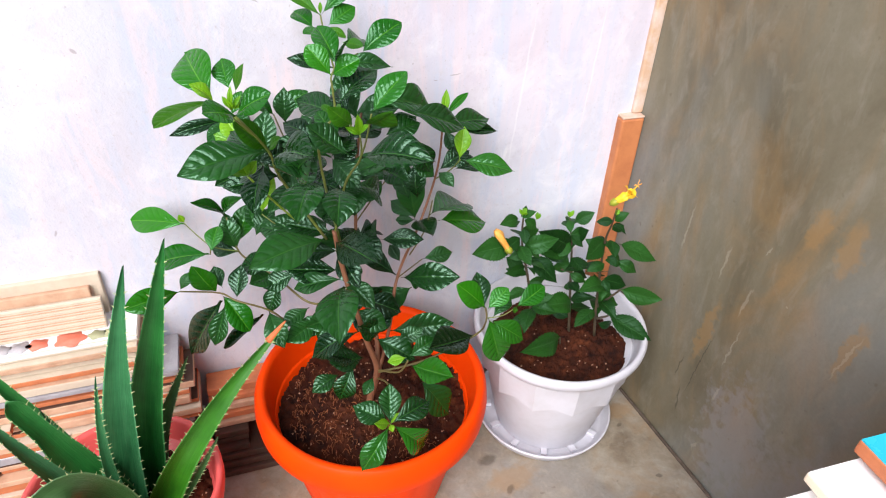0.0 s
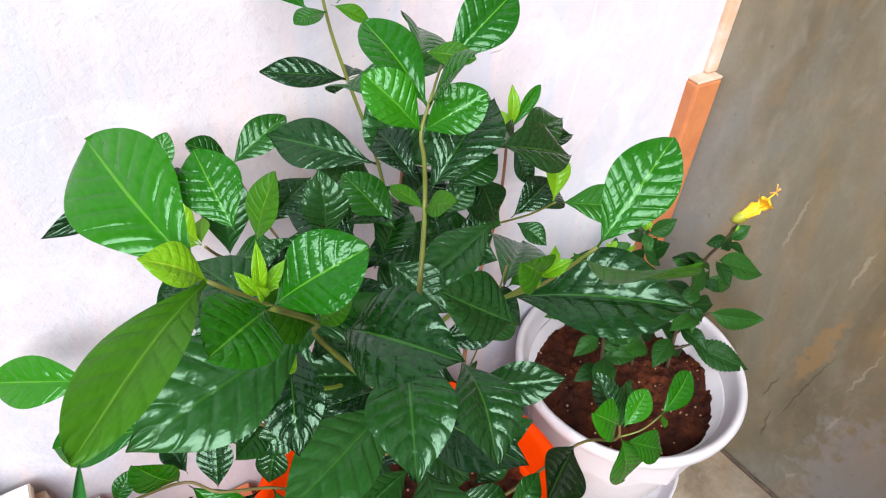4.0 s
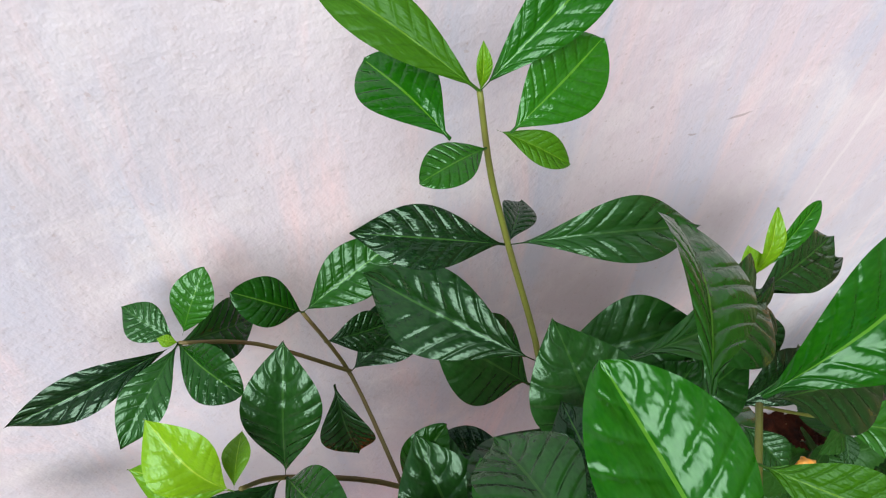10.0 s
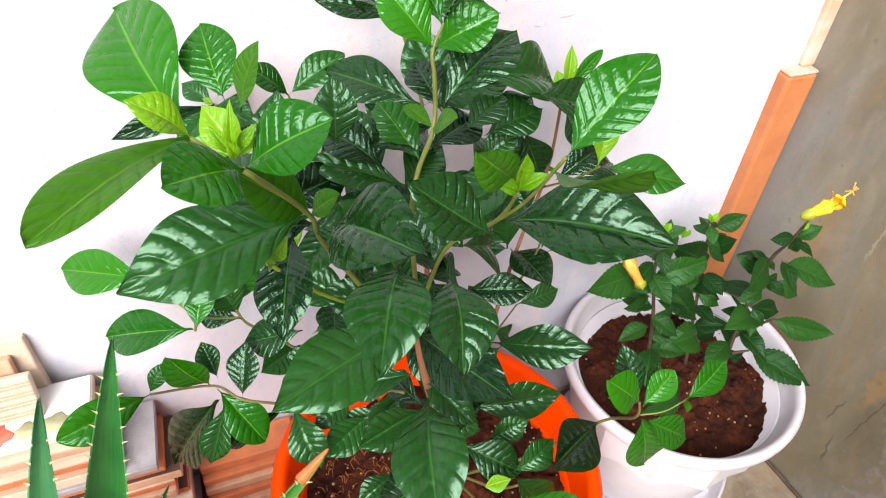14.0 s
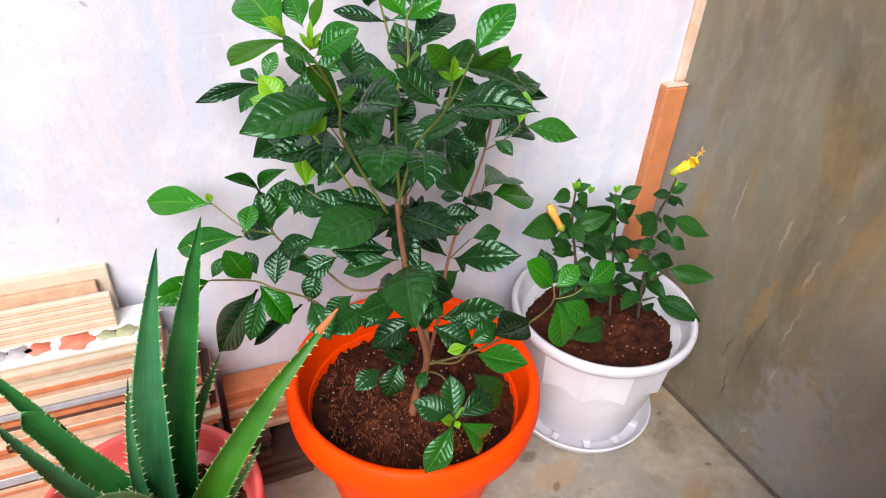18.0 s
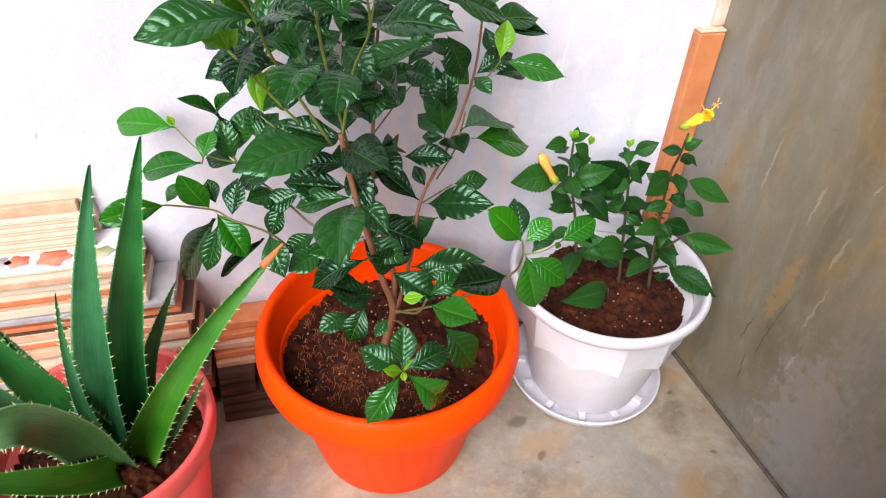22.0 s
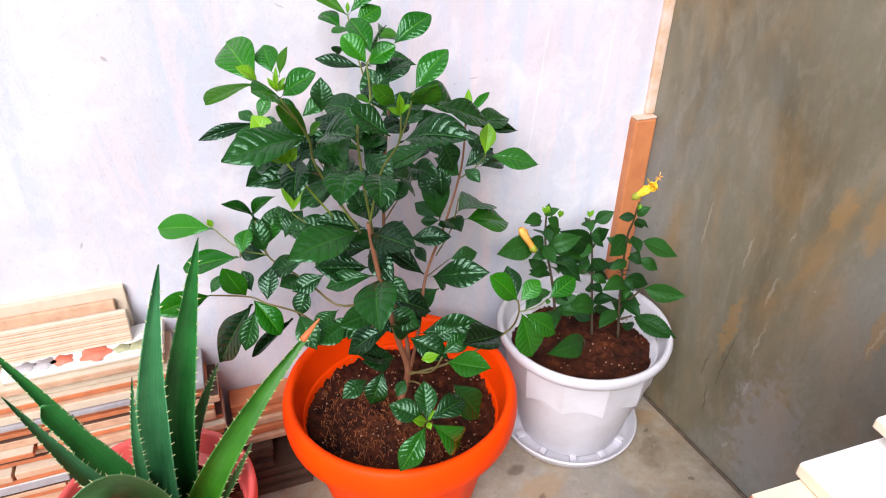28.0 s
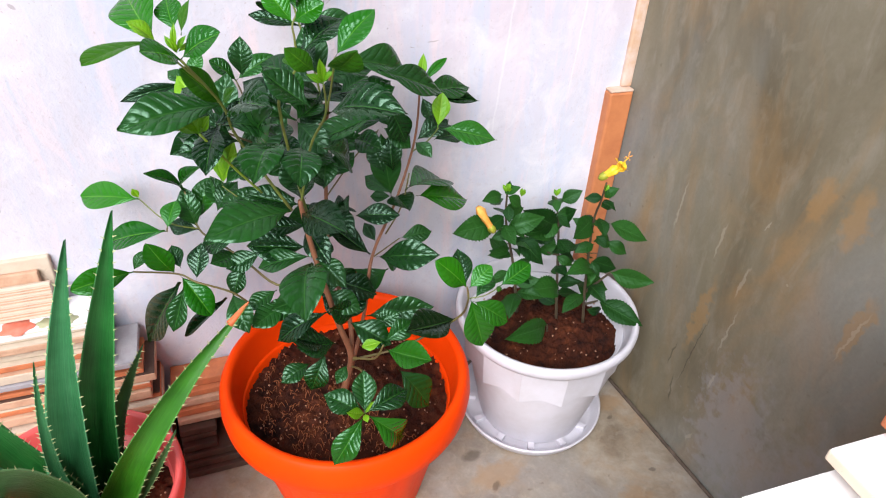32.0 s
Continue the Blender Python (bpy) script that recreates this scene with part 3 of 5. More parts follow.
tall_pile = thing("tile_pile", "tall pile of clay and glazed tiles stacked against the wall", "tile pile")
z = 0.0
mats = [DARKSLAB, DARKSLAB, PALE_CLAY, TERRACOTTA, TERRACOTTA, PALE_CLAY, TERRACOTTA, PALE_CLAY, GREYSLAB, TERRACOTTA, PALE_CLAY, TERRACOTTA, PALE_CLAY, TERRACOTTA, PALE_CLAY, TERRACOTTA, TERRACOTTA, GREYSLAB, BEIGE, TERRACOTTA, BEIGE, PALE_CLAY]
coats = [None, None, BEIGE, None, GLAZE, None, BEIGE, DARKSLAB, GLAZE, None, BEIGE, DARKSLAB, None, BEIGE, DARKSLAB, None, GLAZE, GREYSLAB, PALE_CLAY, BEIGE, PALE_CLAY, BEIGE]
heights = [(0.016, 0.011, 0.014, 0.009)[k % 4] + rng.uniform(-0.001, 0.002) for k in range(len(mats))]
squeeze = (0.323 - 0.0026 * len(mats)) / sum(heights)
for k, (m, coat) in enumerate(zip(mats, coats)):
    h = heights[k] * squeeze
    q = k / (len(mats) - 1)
    xr = (-0.078 if q < 0.72 else -0.078 - 0.22 * (q - 0.72)) + rng.uniform(-0.018, 0.010)
    cut = rng.uniform(0.20, 0.42)
    for left, right in ((xr - cut, xr), (xr - 0.63 + rng.uniform(-0.01, 0.01), xr - cut - 0.003)):
        tile(tall_pile, "tile", left, right, 0.925 + rng.uniform(-0.012, 0.010), 1.004, z, h, m, rng.uniform(-0.4, 0.4), coat)
    z += h + 0.0026
tall_top = z
low_pile = thing("tile_pile", "low pile of brown clay tiles against the wall", "tile pile")
z = 0.0
for k, m in enumerate([DARKSLAB, DARKSLAB, DARKSLAB, DARKSLAB, DARKSLAB, DARKSLAB, PALE_CLAY, TERRACOTTA, PALE_CLAY, TERRACOTTA, TERRACOTTA]):
    h = 0.013 + rng.uniform(-0.002, 0.002)
    tile(low_pile, "tile", -0.062, (-0.01 if 2 < k < 6 else 0.055) + rng.uniform(-0.006, 0.006), 0.885 + 0.0075 * k + rng.uniform(-0.004, 0.004), 1.003, z, h, m, rng.uniform(-0.5, 0.5))
    z += h + 0.0015

print_slab = thing("printed_tile", "white tile with red and grey flower print on the pile", "tile", at=(-0.248, 0.958, tall_top))
tile(print_slab, "body", -0.10, 0.115, -0.03, 0.040, 0, 0.011, BEIGE)
face = part("printed_face", box(-0.098, 0.113, -0.0312, -0.029, 0.005, 0.0105), GLAZE, print_slab)
top_face = part("printed_face", box(-0.10, 0.113, -0.028, 0.038, 0.0112, 0.0124), GLAZE, print_slab)
RED = plain_material("red_print", (0.74, 0.17, 0.10), 0.4, (0.66, 0.26, 0.18), 60)
GREYPRINT = plain_material("grey_print", (0.40, 0.38, 0.40), 0.4, (0.55, 0.5, 0.5), 60)
OLIVE = plain_material("olive_print", (0.35, 0.36, 0.20), 0.4, (0.5, 0.48, 0.3), 60)
for x, r, m in ((-0.07, 0.011, GREYPRINT), (-0.045, 0.012, GREYPRINT), (-0.022, 0.012, RED), (0.022, 0.017, RED), (0.058, 0.010, OLIVE), (0.082, 0.012, OLIVE)):
    bm = lathe([(r, 0.0), (r * 0.97, 0.0006)], 20, True, lambda a, zz, q=x * 90: 1 + 0.16 * math.sin(5 * a + q))
    p = part("flower_print", bm, m, print_slab)
    p.matrix_local = pose(x, -0.014, 0.0125)
    p.scale = (1.25, 1, 1)
ribbed = thing("ribbed_slab", "pale ribbed slab leaning back on the tile pile", "slab", at=(-0.351, 0.957, tall_top + 0.0126))
face = part("slab_body", box(-0.26, 0.175, 0.0, 0.009, 0, 0.050, 0.0015), BEIGE, ribbed)
face.matrix_local = pose(0, 0, 0, -18)
for k in range(13):
    q = part("rib", box(-0.259, 0.174, -0.0011, 0.0002, 0.0012, 0.0030, 0.0004, 1), PALE_CLAY if k % 3 else BEIGE, face)
    q.matrix_local = pose(0, 0, 0.0037 * k)
cream_slab = thing("leaning_slab", "cream slab with a chipped upper edge behind the ribbed slab", "slab", at=(-0.351, 0.978, tall_top + 0.0126))
b = part("slab_body", box(-0.26, 0.160, 0.0, 0.010, 0, 0.058, 0.002), PALE_CLAY, cream_slab)
b.matrix_local = pose(0, 0, 0, -10)
backing = thing("leaning_slab", "beige slab leaning on the wall behind the ribbed slab", "slab", at=(-0.360, 1.0, tall_top + 0.002))
b = part("slab_body", box(-0.24, 0.185, -0.007, 0.007, 0, 0.082, 0.002), BEIGE, backing)
b.matrix_local = pose(0, 0, 0, -5)

ALONG = pose(0.008, -0.013, 0, 0, 0, WALL_TURN)
for t in (tall_pile, low_pile, print_slab, ribbed, cream_slab, backing):
    t.matrix_world = ALONG @ Matrix.Translation(t.location)

# ---- glazed slabs in the near corner ----
block = thing("low_block", "plain cement block carrying a few loose glazed slabs", "block")
part("block_body", box(0.50, 0.705, -0.05, 0.22, 0, 0.545, 0.004), BOARD, block)
for name, lab, x, y, zt, h, m, f, w in (("glazed_slab", "cream glazed clay slab with a red-brown edge", 0.318, 0.296, 0.575, 0.018, TERRACOTTA, CREAMGLAZE, 0.38),
                                       ("glazed_slab", "thin glossy white slab with a cream edge", 0.362, 0.300, 0.590, 0.0125, CREAMGLAZE, GLAZE, 0.34),
                                       ("glazed_slab", "white glazed slab with a rounded corner", 0.431, 0.304, 0.612, 0.010, CREAMGLAZE, GLAZE, 0.28),
                                       ("glazed_slab", "cyan glazed clay slab on top of the white slab", 0.474, 0.307, 0.634, 0.014, TERRACOTTA, CYAN, 0.24)):
    t = thing(name, lab, "slab", "loose slabs", (x, y, zt - h))
    tile(t, "body", 0.0, w, -0.30, 0.0, 0, h, m, 0, f)
for x, y, zt in ((0.60, 0.10, 0.5895), (0.60, 0.10, 0.6135)):
    t = thing("spacer_batten", "short clay spacer between the slabs", "spacer", "spacers", (x, y, zt))
    part("spacer_body", box(-0.05, 0.05, -0.05, 0.05, 0.0012, 0.0105 if zt < 0.6 else 0.005, 0.001), TERRACOTTA, t)


# ---- foliage ----
def blade(arch, cup, quilt, fat=1.2, blunt=0.8, point=1.0, teeth=0, nl=46, nw=12):
    """A leaf of unit length and width: midrib along y, gloss side up."""
    bm = bmesh.new()
    uv = bm.loops.layers.uv.new("UVMap")
    rows = []
    for i in range(nl + 1):
        u = i / nl
        s = max(0.0, (u - 0.05) / 0.95)
        # the tip half of the outline runs out to a point
        half = 0.5 * (math.sin(math.pi * s ** fat) ** (blunt if s ** fat < 0.5 else blunt * point) if 0 < s < 1 else 0.0)
        half = max(half, 0.014 if u < 0.1 else 0.002)
        if teeth and 0.12 < u < 0.97:
            half *= 1.0 + 0.06 * (1 if i % 2 else -1)
        row = []
        for j in range(nw + 1):
            v = 2 * j / nw - 1
            x = v * half
            slant = u - 0.17 * abs(v)
            zz = arch * math.sin(math.pi * min(1, u * 1.02)) - arch * 0.7 * u ** 3 * (1 - u) * 2 + cup * abs(x) * (1.0 - 0.5 * abs(v)) + quilt * abs(math.sin(math.pi * 8.5 * slant)) * min(1, abs(v) * 5) * (1 - v * v * v * v) * 2 * half
            zz += 0.02 * v * abs(v) * math.sin(7 * u + 1.3)
            row.append((bm.verts.new((x, u, zz)), (u, (v + 1) / 2)))
        rows.append(row)
    for a, b in zip(rows, rows[1:]):
        for j in range(nw):
            quad = (a[j], a[j + 1], b[j + 1], b[j])
            f = bm.faces.new([q[0] for q in quad])
            f.smooth = True
            for loop, q in zip(f.loops, quad):
                loop[uv].uv = q[1]
    me = bpy.data.meshes.new("blade")
    bm.to_mesh(me)
    bm.free()
    return me


SMOOTH = [(0.07, 0.20, 0.017, 1.18, 1.05, 1.05), (0.12, 0.34, 0.017, 1.25, 1.0, 1.15), (0.03, 0.16, 0.017, 1.12, 1.1, 1.0), (0.16, 0.26, 0.017, 1.25, 1.05, 1.10), (-0.03, 0.38, 0.017, 1.18, 1.0, 1.08)]
ROUND = [(0.05, 0.18, 0.013, 1.20, 0.90, 0.76), (0.08, 0.26, 0.013, 1.26, 0.88, 0.78), (0.06, 0.14, 0.012, 1.16, 0.90, 0.80)]
TOOTHED = [(0.08, 0.18, 0.012, 0.8, 1.0), (0.14, 0.30, 0.012, 0.76, 1.05), (0.02, 0.12, 0.012, 0.8, 0.95)]
BLADES = {}


def shape(kind, k, mat):
    key = (id(kind), k, mat.name)
    if key not in BLADES:
        me = blade(*kind[k], teeth=1 if kind is TOOTHED else 0, nl=30 if kind is TOOTHED else 46, nw=6 if kind is TOOTHED else 12)
        me.materials.append(mat)
        BLADES[key] = me
    return BLADES[key]


leaf_rng = random.Random(77)


def leaf(plant, at, az, el, length, width, mat, kind=SMOOTH):
    """One leaf from its stalk at 'at', pointing by azimuth and elevation, its gloss side to the light."""
    if kind is SMOOTH and (mat is LEAF_NEW or mat is LEAF_OLIVE or (mat is LEAF_MID and width > 0.48 * length)):
        kind = ROUND
    az, el = radians(az), radians(el)
    y = Vector((math.cos(el) * math.cos(az), math.cos(el) * math.sin(az), math.sin(el)))
    hint = Vector((-0.12, -0.62, 0.80)) + (0.55 if kind is TOOTHED else 0.25) * Vector([leaf_rng.uniform(-1, 1) for _ in range(3)])
    zv = (hint - hint.dot(y) * y).normalized()
    x = y.cross(zv)
    m = Matrix((x, y, zv)).transposed().to_4x4() @ pose(0, 0, 0, 0, leaf_rng.uniform(-9, 9), 0)
    ob = new("leaf", shape(kind, leaf_rng.randrange(len(kind)), mat))
    ob.parent = plant
    ob.matrix_local = Matrix.Translation(Vector(at) - plant.location) @ m @ Matrix.Diagonal((width, length, length, 1))
    return ob


def spray(plant, base, tip, width, mat, face=(-0.12, -0.62, 0.80)):
    """One leaf from where it joins its stalk to its tip, with the gloss side towards face."""
    base, tip = Vector(base), Vector(tip)
    length = (tip - base).length
    y = (tip - base) / length
    kind = ROUND if mat in (LEAF_NEW, LEAF_OLIVE) or (mat is LEAF_MID and width > 0.48 * length) else SMOOTH
    hint = Vector(face).normalized() + 0.18 * Vector([leaf_rng.uniform(-1, 1) for _ in range(3)])
    zv = (hint - hint.dot(y) * y).normalized()
    m = Matrix((y.cross(zv), y, zv)).transposed().to_4x4() @ pose(0, 0, 0, 0, leaf_rng.uniform(-8, 8), 0)
    ob = new("leaf", shape(kind, leaf_rng.randrange(len(kind)), mat))
    ob.parent = plant
    ob.matrix_local = Matrix.Translation(base - plant.location) @ m @ Matrix.Diagonal((width, length, length, 1))
    return ob


def limb(plant, points, r0, r1, mat):
    ob = part("branch", tube([Vector(p) - plant.location for p in points], r0, r1, 8, 5), mat, plant)
    return ob


gardenia = thing("gardenia_shrub", "bushy gardenia shrub with glossy dark leaves and lime young shoots", "plant", at=(0.172, 0.777, 0.20))

# trunk
limb(gardenia, [(0.168, 0.778, 0.190), (0.172, 0.775, 0.251), (0.182, 0.765, 0.321), (0.165, 0.755, 0.398), (0.141, 0.750, 0.518), (0.131, 0.745, 0.591)], 0.0062, 0.0026, BARK)
limb(gardenia, [(0.182, 0.765, 0.321), (0.186, 0.790, 0.370), (0.170, 0.830, 0.430)], 0.0036, 0.0030, BARK)


# left low sprays
spray(gardenia, (-0.052, 0.902, 0.526), (-0.127, 0.950, 0.512), 0.040, LEAF_NEW)
spray(gardenia, (-0.052, 0.902, 0.527), (-0.057, 0.900, 0.543), 0.009, LEAF_LIME)
spray(gardenia, (-0.021, 0.850, 0.509), (-0.009, 0.880, 0.530), 0.025, LEAF_NEW)
spray(gardenia, (-0.025, 0.860, 0.501), (-0.101, 0.900, 0.470), 0.040, LEAF_NEW)
spray(gardenia, (-0.067, 0.829, 0.468), (-0.132, 0.800, 0.475), 0.033, LEAF_NEW)
spray(gardenia, (-0.023, 0.842, 0.447), (-0.046, 0.832, 0.505), 0.033, LEAF_NEW)
spray(gardenia, (-0.067, 0.829, 0.470), (-0.050, 0.840, 0.489), 0.015, LEAF_MID)
spray(gardenia, (-0.017, 0.833, 0.450), (0.013, 0.800, 0.404), 0.034, LEAF_NEW)
spray(gardenia, (-0.018, 0.825, 0.446), (-0.074, 0.840, 0.343), 0.052, LEAF_DARK)
spray(gardenia, (-0.014, 0.820, 0.442), (-0.036, 0.805, 0.384), 0.028, LEAF_DARK)
spray(gardenia, (0.033, 0.827, 0.408), (-0.030, 0.849, 0.334), 0.024, LEAF_DARK)
spray(gardenia, (0.042, 0.815, 0.424), (0.055, 0.765, 0.395), 0.034, LEAF_DARK)
spray(gardenia, (0.002, 0.819, 0.448), (0.014, 0.850, 0.484), 0.029, LEAF_DARK)
spray(gardenia, (-0.015, 0.840, 0.455), (-0.024, 0.870, 0.472), 0.021, LEAF_DARK)
spray(gardenia, (0.013, 0.870, 0.490), (-0.024, 0.890, 0.489), 0.024, LEAF_DARK)
spray(gardenia, (0.016, 0.883, 0.498), (0.036, 0.897, 0.548), 0.032, LEAF_MID)
spray(gardenia, (0.011, 0.876, 0.489), (-0.001, 0.887, 0.540), 0.031, LEAF_DARK)
spray(gardenia, (0.004, 0.885, 0.539), (-0.034, 0.863, 0.582), 0.020, LEAF_MID)
spray(gardenia, (0.004, 0.885, 0.539), (0.032, 0.843, 0.593), 0.019, LEAF_MID)
spray(gardenia, (0.061, 0.849, 0.447), (0.042, 0.830, 0.407), 0.028, LEAF_DARK)
spray(gardenia, (0.057, 0.859, 0.452), (0.021, 0.828, 0.465), 0.029, LEAF_DARK)
spray(gardenia, (0.070, 0.860, 0.462), (0.117, 0.870, 0.473), 0.028, LEAF_DARK)
spray(gardenia, (0.107, 0.800, 0.406), (0.059, 0.775, 0.395), 0.032, LEAF_DARK)
limb(gardenia, [(0.137, 0.790, 0.440), (0.098, 0.830, 0.414), (0.061, 0.849, 0.449), (0.032, 0.865, 0.471), (0.013, 0.872, 0.490), (0.004, 0.885, 0.539)], 0.0018, 0.0011, TWIG)
limb(gardenia, [(0.013, 0.872, 0.490), (-0.021, 0.868, 0.508), (-0.052, 0.902, 0.526)], 0.0010, 0.0008, STEM_GREEN)
limb(gardenia, [(-0.021, 0.868, 0.508), (-0.023, 0.855, 0.503)], 0.0010, 0.0010, TWIG)
limb(gardenia, [(0.137, 0.790, 0.420), (0.083, 0.810, 0.386), (0.042, 0.815, 0.424), (0.002, 0.819, 0.446), (-0.020, 0.838, 0.449), (-0.067, 0.829, 0.468)], 0.0016, 0.0011, TWIG)

# middle
spray(gardenia, (0.122, 0.751, 0.576), (0.029, 0.703, 0.585), 0.050, LEAF_DARK)
spray(gardenia, (0.132, 0.747, 0.574), (0.166, 0.659, 0.600), 0.043, LEAF_DARK)
spray(gardenia, (0.133, 0.695, 0.680), (0.122, 0.636, 0.670), 0.036, LEAF_DARK)
spray(gardenia, (0.112, 0.712, 0.677), (0.083, 0.644, 0.676), 0.043, LEAF_DARK)
spray(gardenia, (0.156, 0.740, 0.655), (0.193, 0.770, 0.611), 0.038, LEAF_DARK)
spray(gardenia, (0.138, 0.785, 0.500), (0.068, 0.793, 0.508), 0.039, LEAF_DARK)
spray(gardenia, (0.138, 0.730, 0.515), (0.114, 0.630, 0.518), 0.052, LEAF_DARK)
spray(gardenia, (0.224, 0.822, 0.447), (0.169, 0.840, 0.498), 0.034, LEAF_DARK)
spray(gardenia, (0.186, 0.860, 0.356), (0.233, 0.880, 0.377), 0.030, LEAF_DARK)
spray(gardenia, (0.162, 0.800, 0.403), (0.174, 0.830, 0.433), 0.026, LEAF_DARK)
spray(gardenia, (0.141, 0.780, 0.571), (0.121, 0.800, 0.615), 0.031, LEAF_DARK)
spray(gardenia, (0.134, 0.780, 0.564), (0.075, 0.800, 0.575), 0.033, LEAF_DARK)
spray(gardenia, (0.176, 0.850, 0.553), (0.218, 0.880, 0.572), 0.028, LEAF_DARK)

# right sprays
spray(gardenia, (0.230, 0.817, 0.445), (0.304, 0.767, 0.470), 0.041, LEAF_DARK)
spray(gardenia, (0.274, 0.860, 0.439), (0.325, 0.870, 0.437), 0.026, LEAF_DARK)
spray(gardenia, (0.240, 0.860, 0.439), (0.228, 0.880, 0.460), 0.018, LEAF_DARK)
spray(gardenia, (0.244, 0.850, 0.421), (0.271, 0.860, 0.390), 0.025, LEAF_DARK)
spray(gardenia, (0.296, 0.860, 0.506), (0.388, 0.900, 0.463), 0.048, LEAF_MID)
spray(gardenia, (0.271, 0.885, 0.493), (0.272, 0.805, 0.520), 0.037, LEAF_DARK)
spray(gardenia, (0.277, 0.842, 0.529), (0.365, 0.929, 0.481), 0.058, LEAF_DARK)
spray(gardenia, (0.268, 0.885, 0.500), (0.240, 0.925, 0.508), 0.028, LEAF_DARK)
spray(gardenia, (0.268, 0.885, 0.495), (0.242, 0.900, 0.489), 0.018, LEAF_DARK)
spray(gardenia, (0.270, 0.890, 0.490), (0.259, 0.902, 0.583), 0.042, LEAF_DARK)
spray(gardenia, (0.319, 0.840, 0.614), (0.388, 0.814, 0.602), 0.035, LEAF_MID)
spray(gardenia, (0.320, 0.870, 0.582), (0.368, 0.892, 0.573), 0.028, LEAF_DARK)
spray(gardenia, (0.293, 0.860, 0.588), (0.308, 0.830, 0.578), 0.020, LEAF_DARK)
spray(gardenia, (0.297, 0.870, 0.583), (0.346, 0.880, 0.605), 0.030, LEAF_DARK)
spray(gardenia, (0.315, 0.905, 0.636), (0.393, 0.935, 0.624), 0.037, LEAF_DARK)
spray(gardenia, (0.317, 0.905, 0.634), (0.407, 0.931, 0.604), 0.020, LEAF_DARK)
spray(gardenia, (0.319, 0.845, 0.612), (0.330, 0.864, 0.651), 0.024, LEAF_LIME)
spray(gardenia, (0.315, 0.914, 0.640), (0.322, 0.925, 0.680), 0.012, LEAF_LIME)
spray(gardenia, (0.316, 0.914, 0.642), (0.356, 0.930, 0.670), 0.012, LEAF_NEW)
spray(gardenia, (0.314, 0.914, 0.640), (0.309, 0.920, 0.661), 0.013, LEAF_LIME)
spray(gardenia, (0.315, 0.905, 0.630), (0.324, 0.880, 0.601), 0.020, LEAF_DARK)
limb(gardenia, [(0.186, 0.780, 0.290), (0.210, 0.800, 0.374), (0.226, 0.819, 0.447), (0.274, 0.880, 0.490), (0.305, 0.900, 0.569), (0.315, 0.914, 0.640)], 0.0028, 0.0013, BARK)
limb(gardenia, [(0.302, 0.895, 0.556), (0.313, 0.865, 0.585), (0.319, 0.842, 0.613)], 0.0011, 0.0008, STEM_GREEN)
limb(gardenia, [(0.254, 0.860, 0.450), (0.274, 0.850, 0.499), (0.284, 0.850, 0.548)], 0.0012, 0.0010, TWIG)
limb(gardenia, [(0.228, 0.820, 0.444), (0.274, 0.860, 0.439)], 0.0010, 0.0008, TWIG)

# right front shoot
spray(gardenia, (0.158, 0.696, 0.711), (0.221, 0.634, 0.733), 0.043, LEAF_DARK)
spray(gardenia, (0.162, 0.649, 0.782), (0.198, 0.658, 0.817), 0.027, LEAF_NEW)
spray(gardenia, (0.146, 0.660, 0.767), (0.122, 0.645, 0.794), 0.018, LEAF_OLIVE, (0.1, -1, 0.1))
spray(gardenia, (0.161, 0.659, 0.770), (0.174, 0.612, 0.799), 0.027, LEAF_OLIVE, (-0.1, -1, 0.1))
spray(gardenia, (0.154, 0.669, 0.751), (0.151, 0.660, 0.778), 0.008, LEAF_LIME)
spray(gardenia, (0.154, 0.669, 0.751), (0.163, 0.660, 0.766), 0.007, LEAF_LIME)
spray(gardenia, (0.154, 0.669, 0.751), (0.139, 0.664, 0.764), 0.007, LEAF_LIME)
spray(gardenia, (0.141, 0.661, 0.735), (0.103, 0.669, 0.767), 0.029, LEAF_DARK)
spray(gardenia, (0.228, 0.800, 0.659), (0.156, 0.780, 0.643), 0.034, LEAF_DARK)
limb(gardenia, [(0.132, 0.746, 0.585), (0.146, 0.735, 0.659), (0.158, 0.696, 0.711), (0.154, 0.669, 0.751)], 0.0016, 0.0009, STEM_GREEN)
limb(gardenia, [(0.158, 0.696, 0.711), (0.160, 0.672, 0.742), (0.162, 0.649, 0.782)], 0.0010, 0.0008, STEM_GREEN)

# behind the right shoot
spray(gardenia, (0.200, 0.860, 0.700), (0.295, 0.893, 0.664), 0.047, LEAF_DARK)
spray(gardenia, (0.215, 0.850, 0.655), (0.268, 0.862, 0.664), 0.032, LEAF_DARK)
spray(gardenia, (0.259, 0.900, 0.594), (0.295, 0.880, 0.568), 0.028, LEAF_DARK)
spray(gardenia, (0.255, 0.900, 0.590), (0.231, 0.910, 0.555), 0.025, LEAF_DARK)
spray(gardenia, (0.264, 0.880, 0.633), (0.288, 0.880, 0.577), 0.035, LEAF_DARK)
spray(gardenia, (0.271, 0.880, 0.672), (0.311, 0.900, 0.636), 0.028, LEAF_DARK)
spray(gardenia, (0.195, 0.840, 0.668), (0.235, 0.860, 0.681), 0.027, LEAF_DARK)
limb(gardenia, [(0.168, 0.830, 0.430), (0.174, 0.850, 0.533), (0.181, 0.860, 0.616), (0.191, 0.870, 0.681)], 0.0027, 0.0016, BARK)
limb(gardenia, [(0.175, 0.850, 0.529), (0.218, 0.880, 0.564), (0.255, 0.900, 0.590)], 0.0011, 0.0008, TWIG)

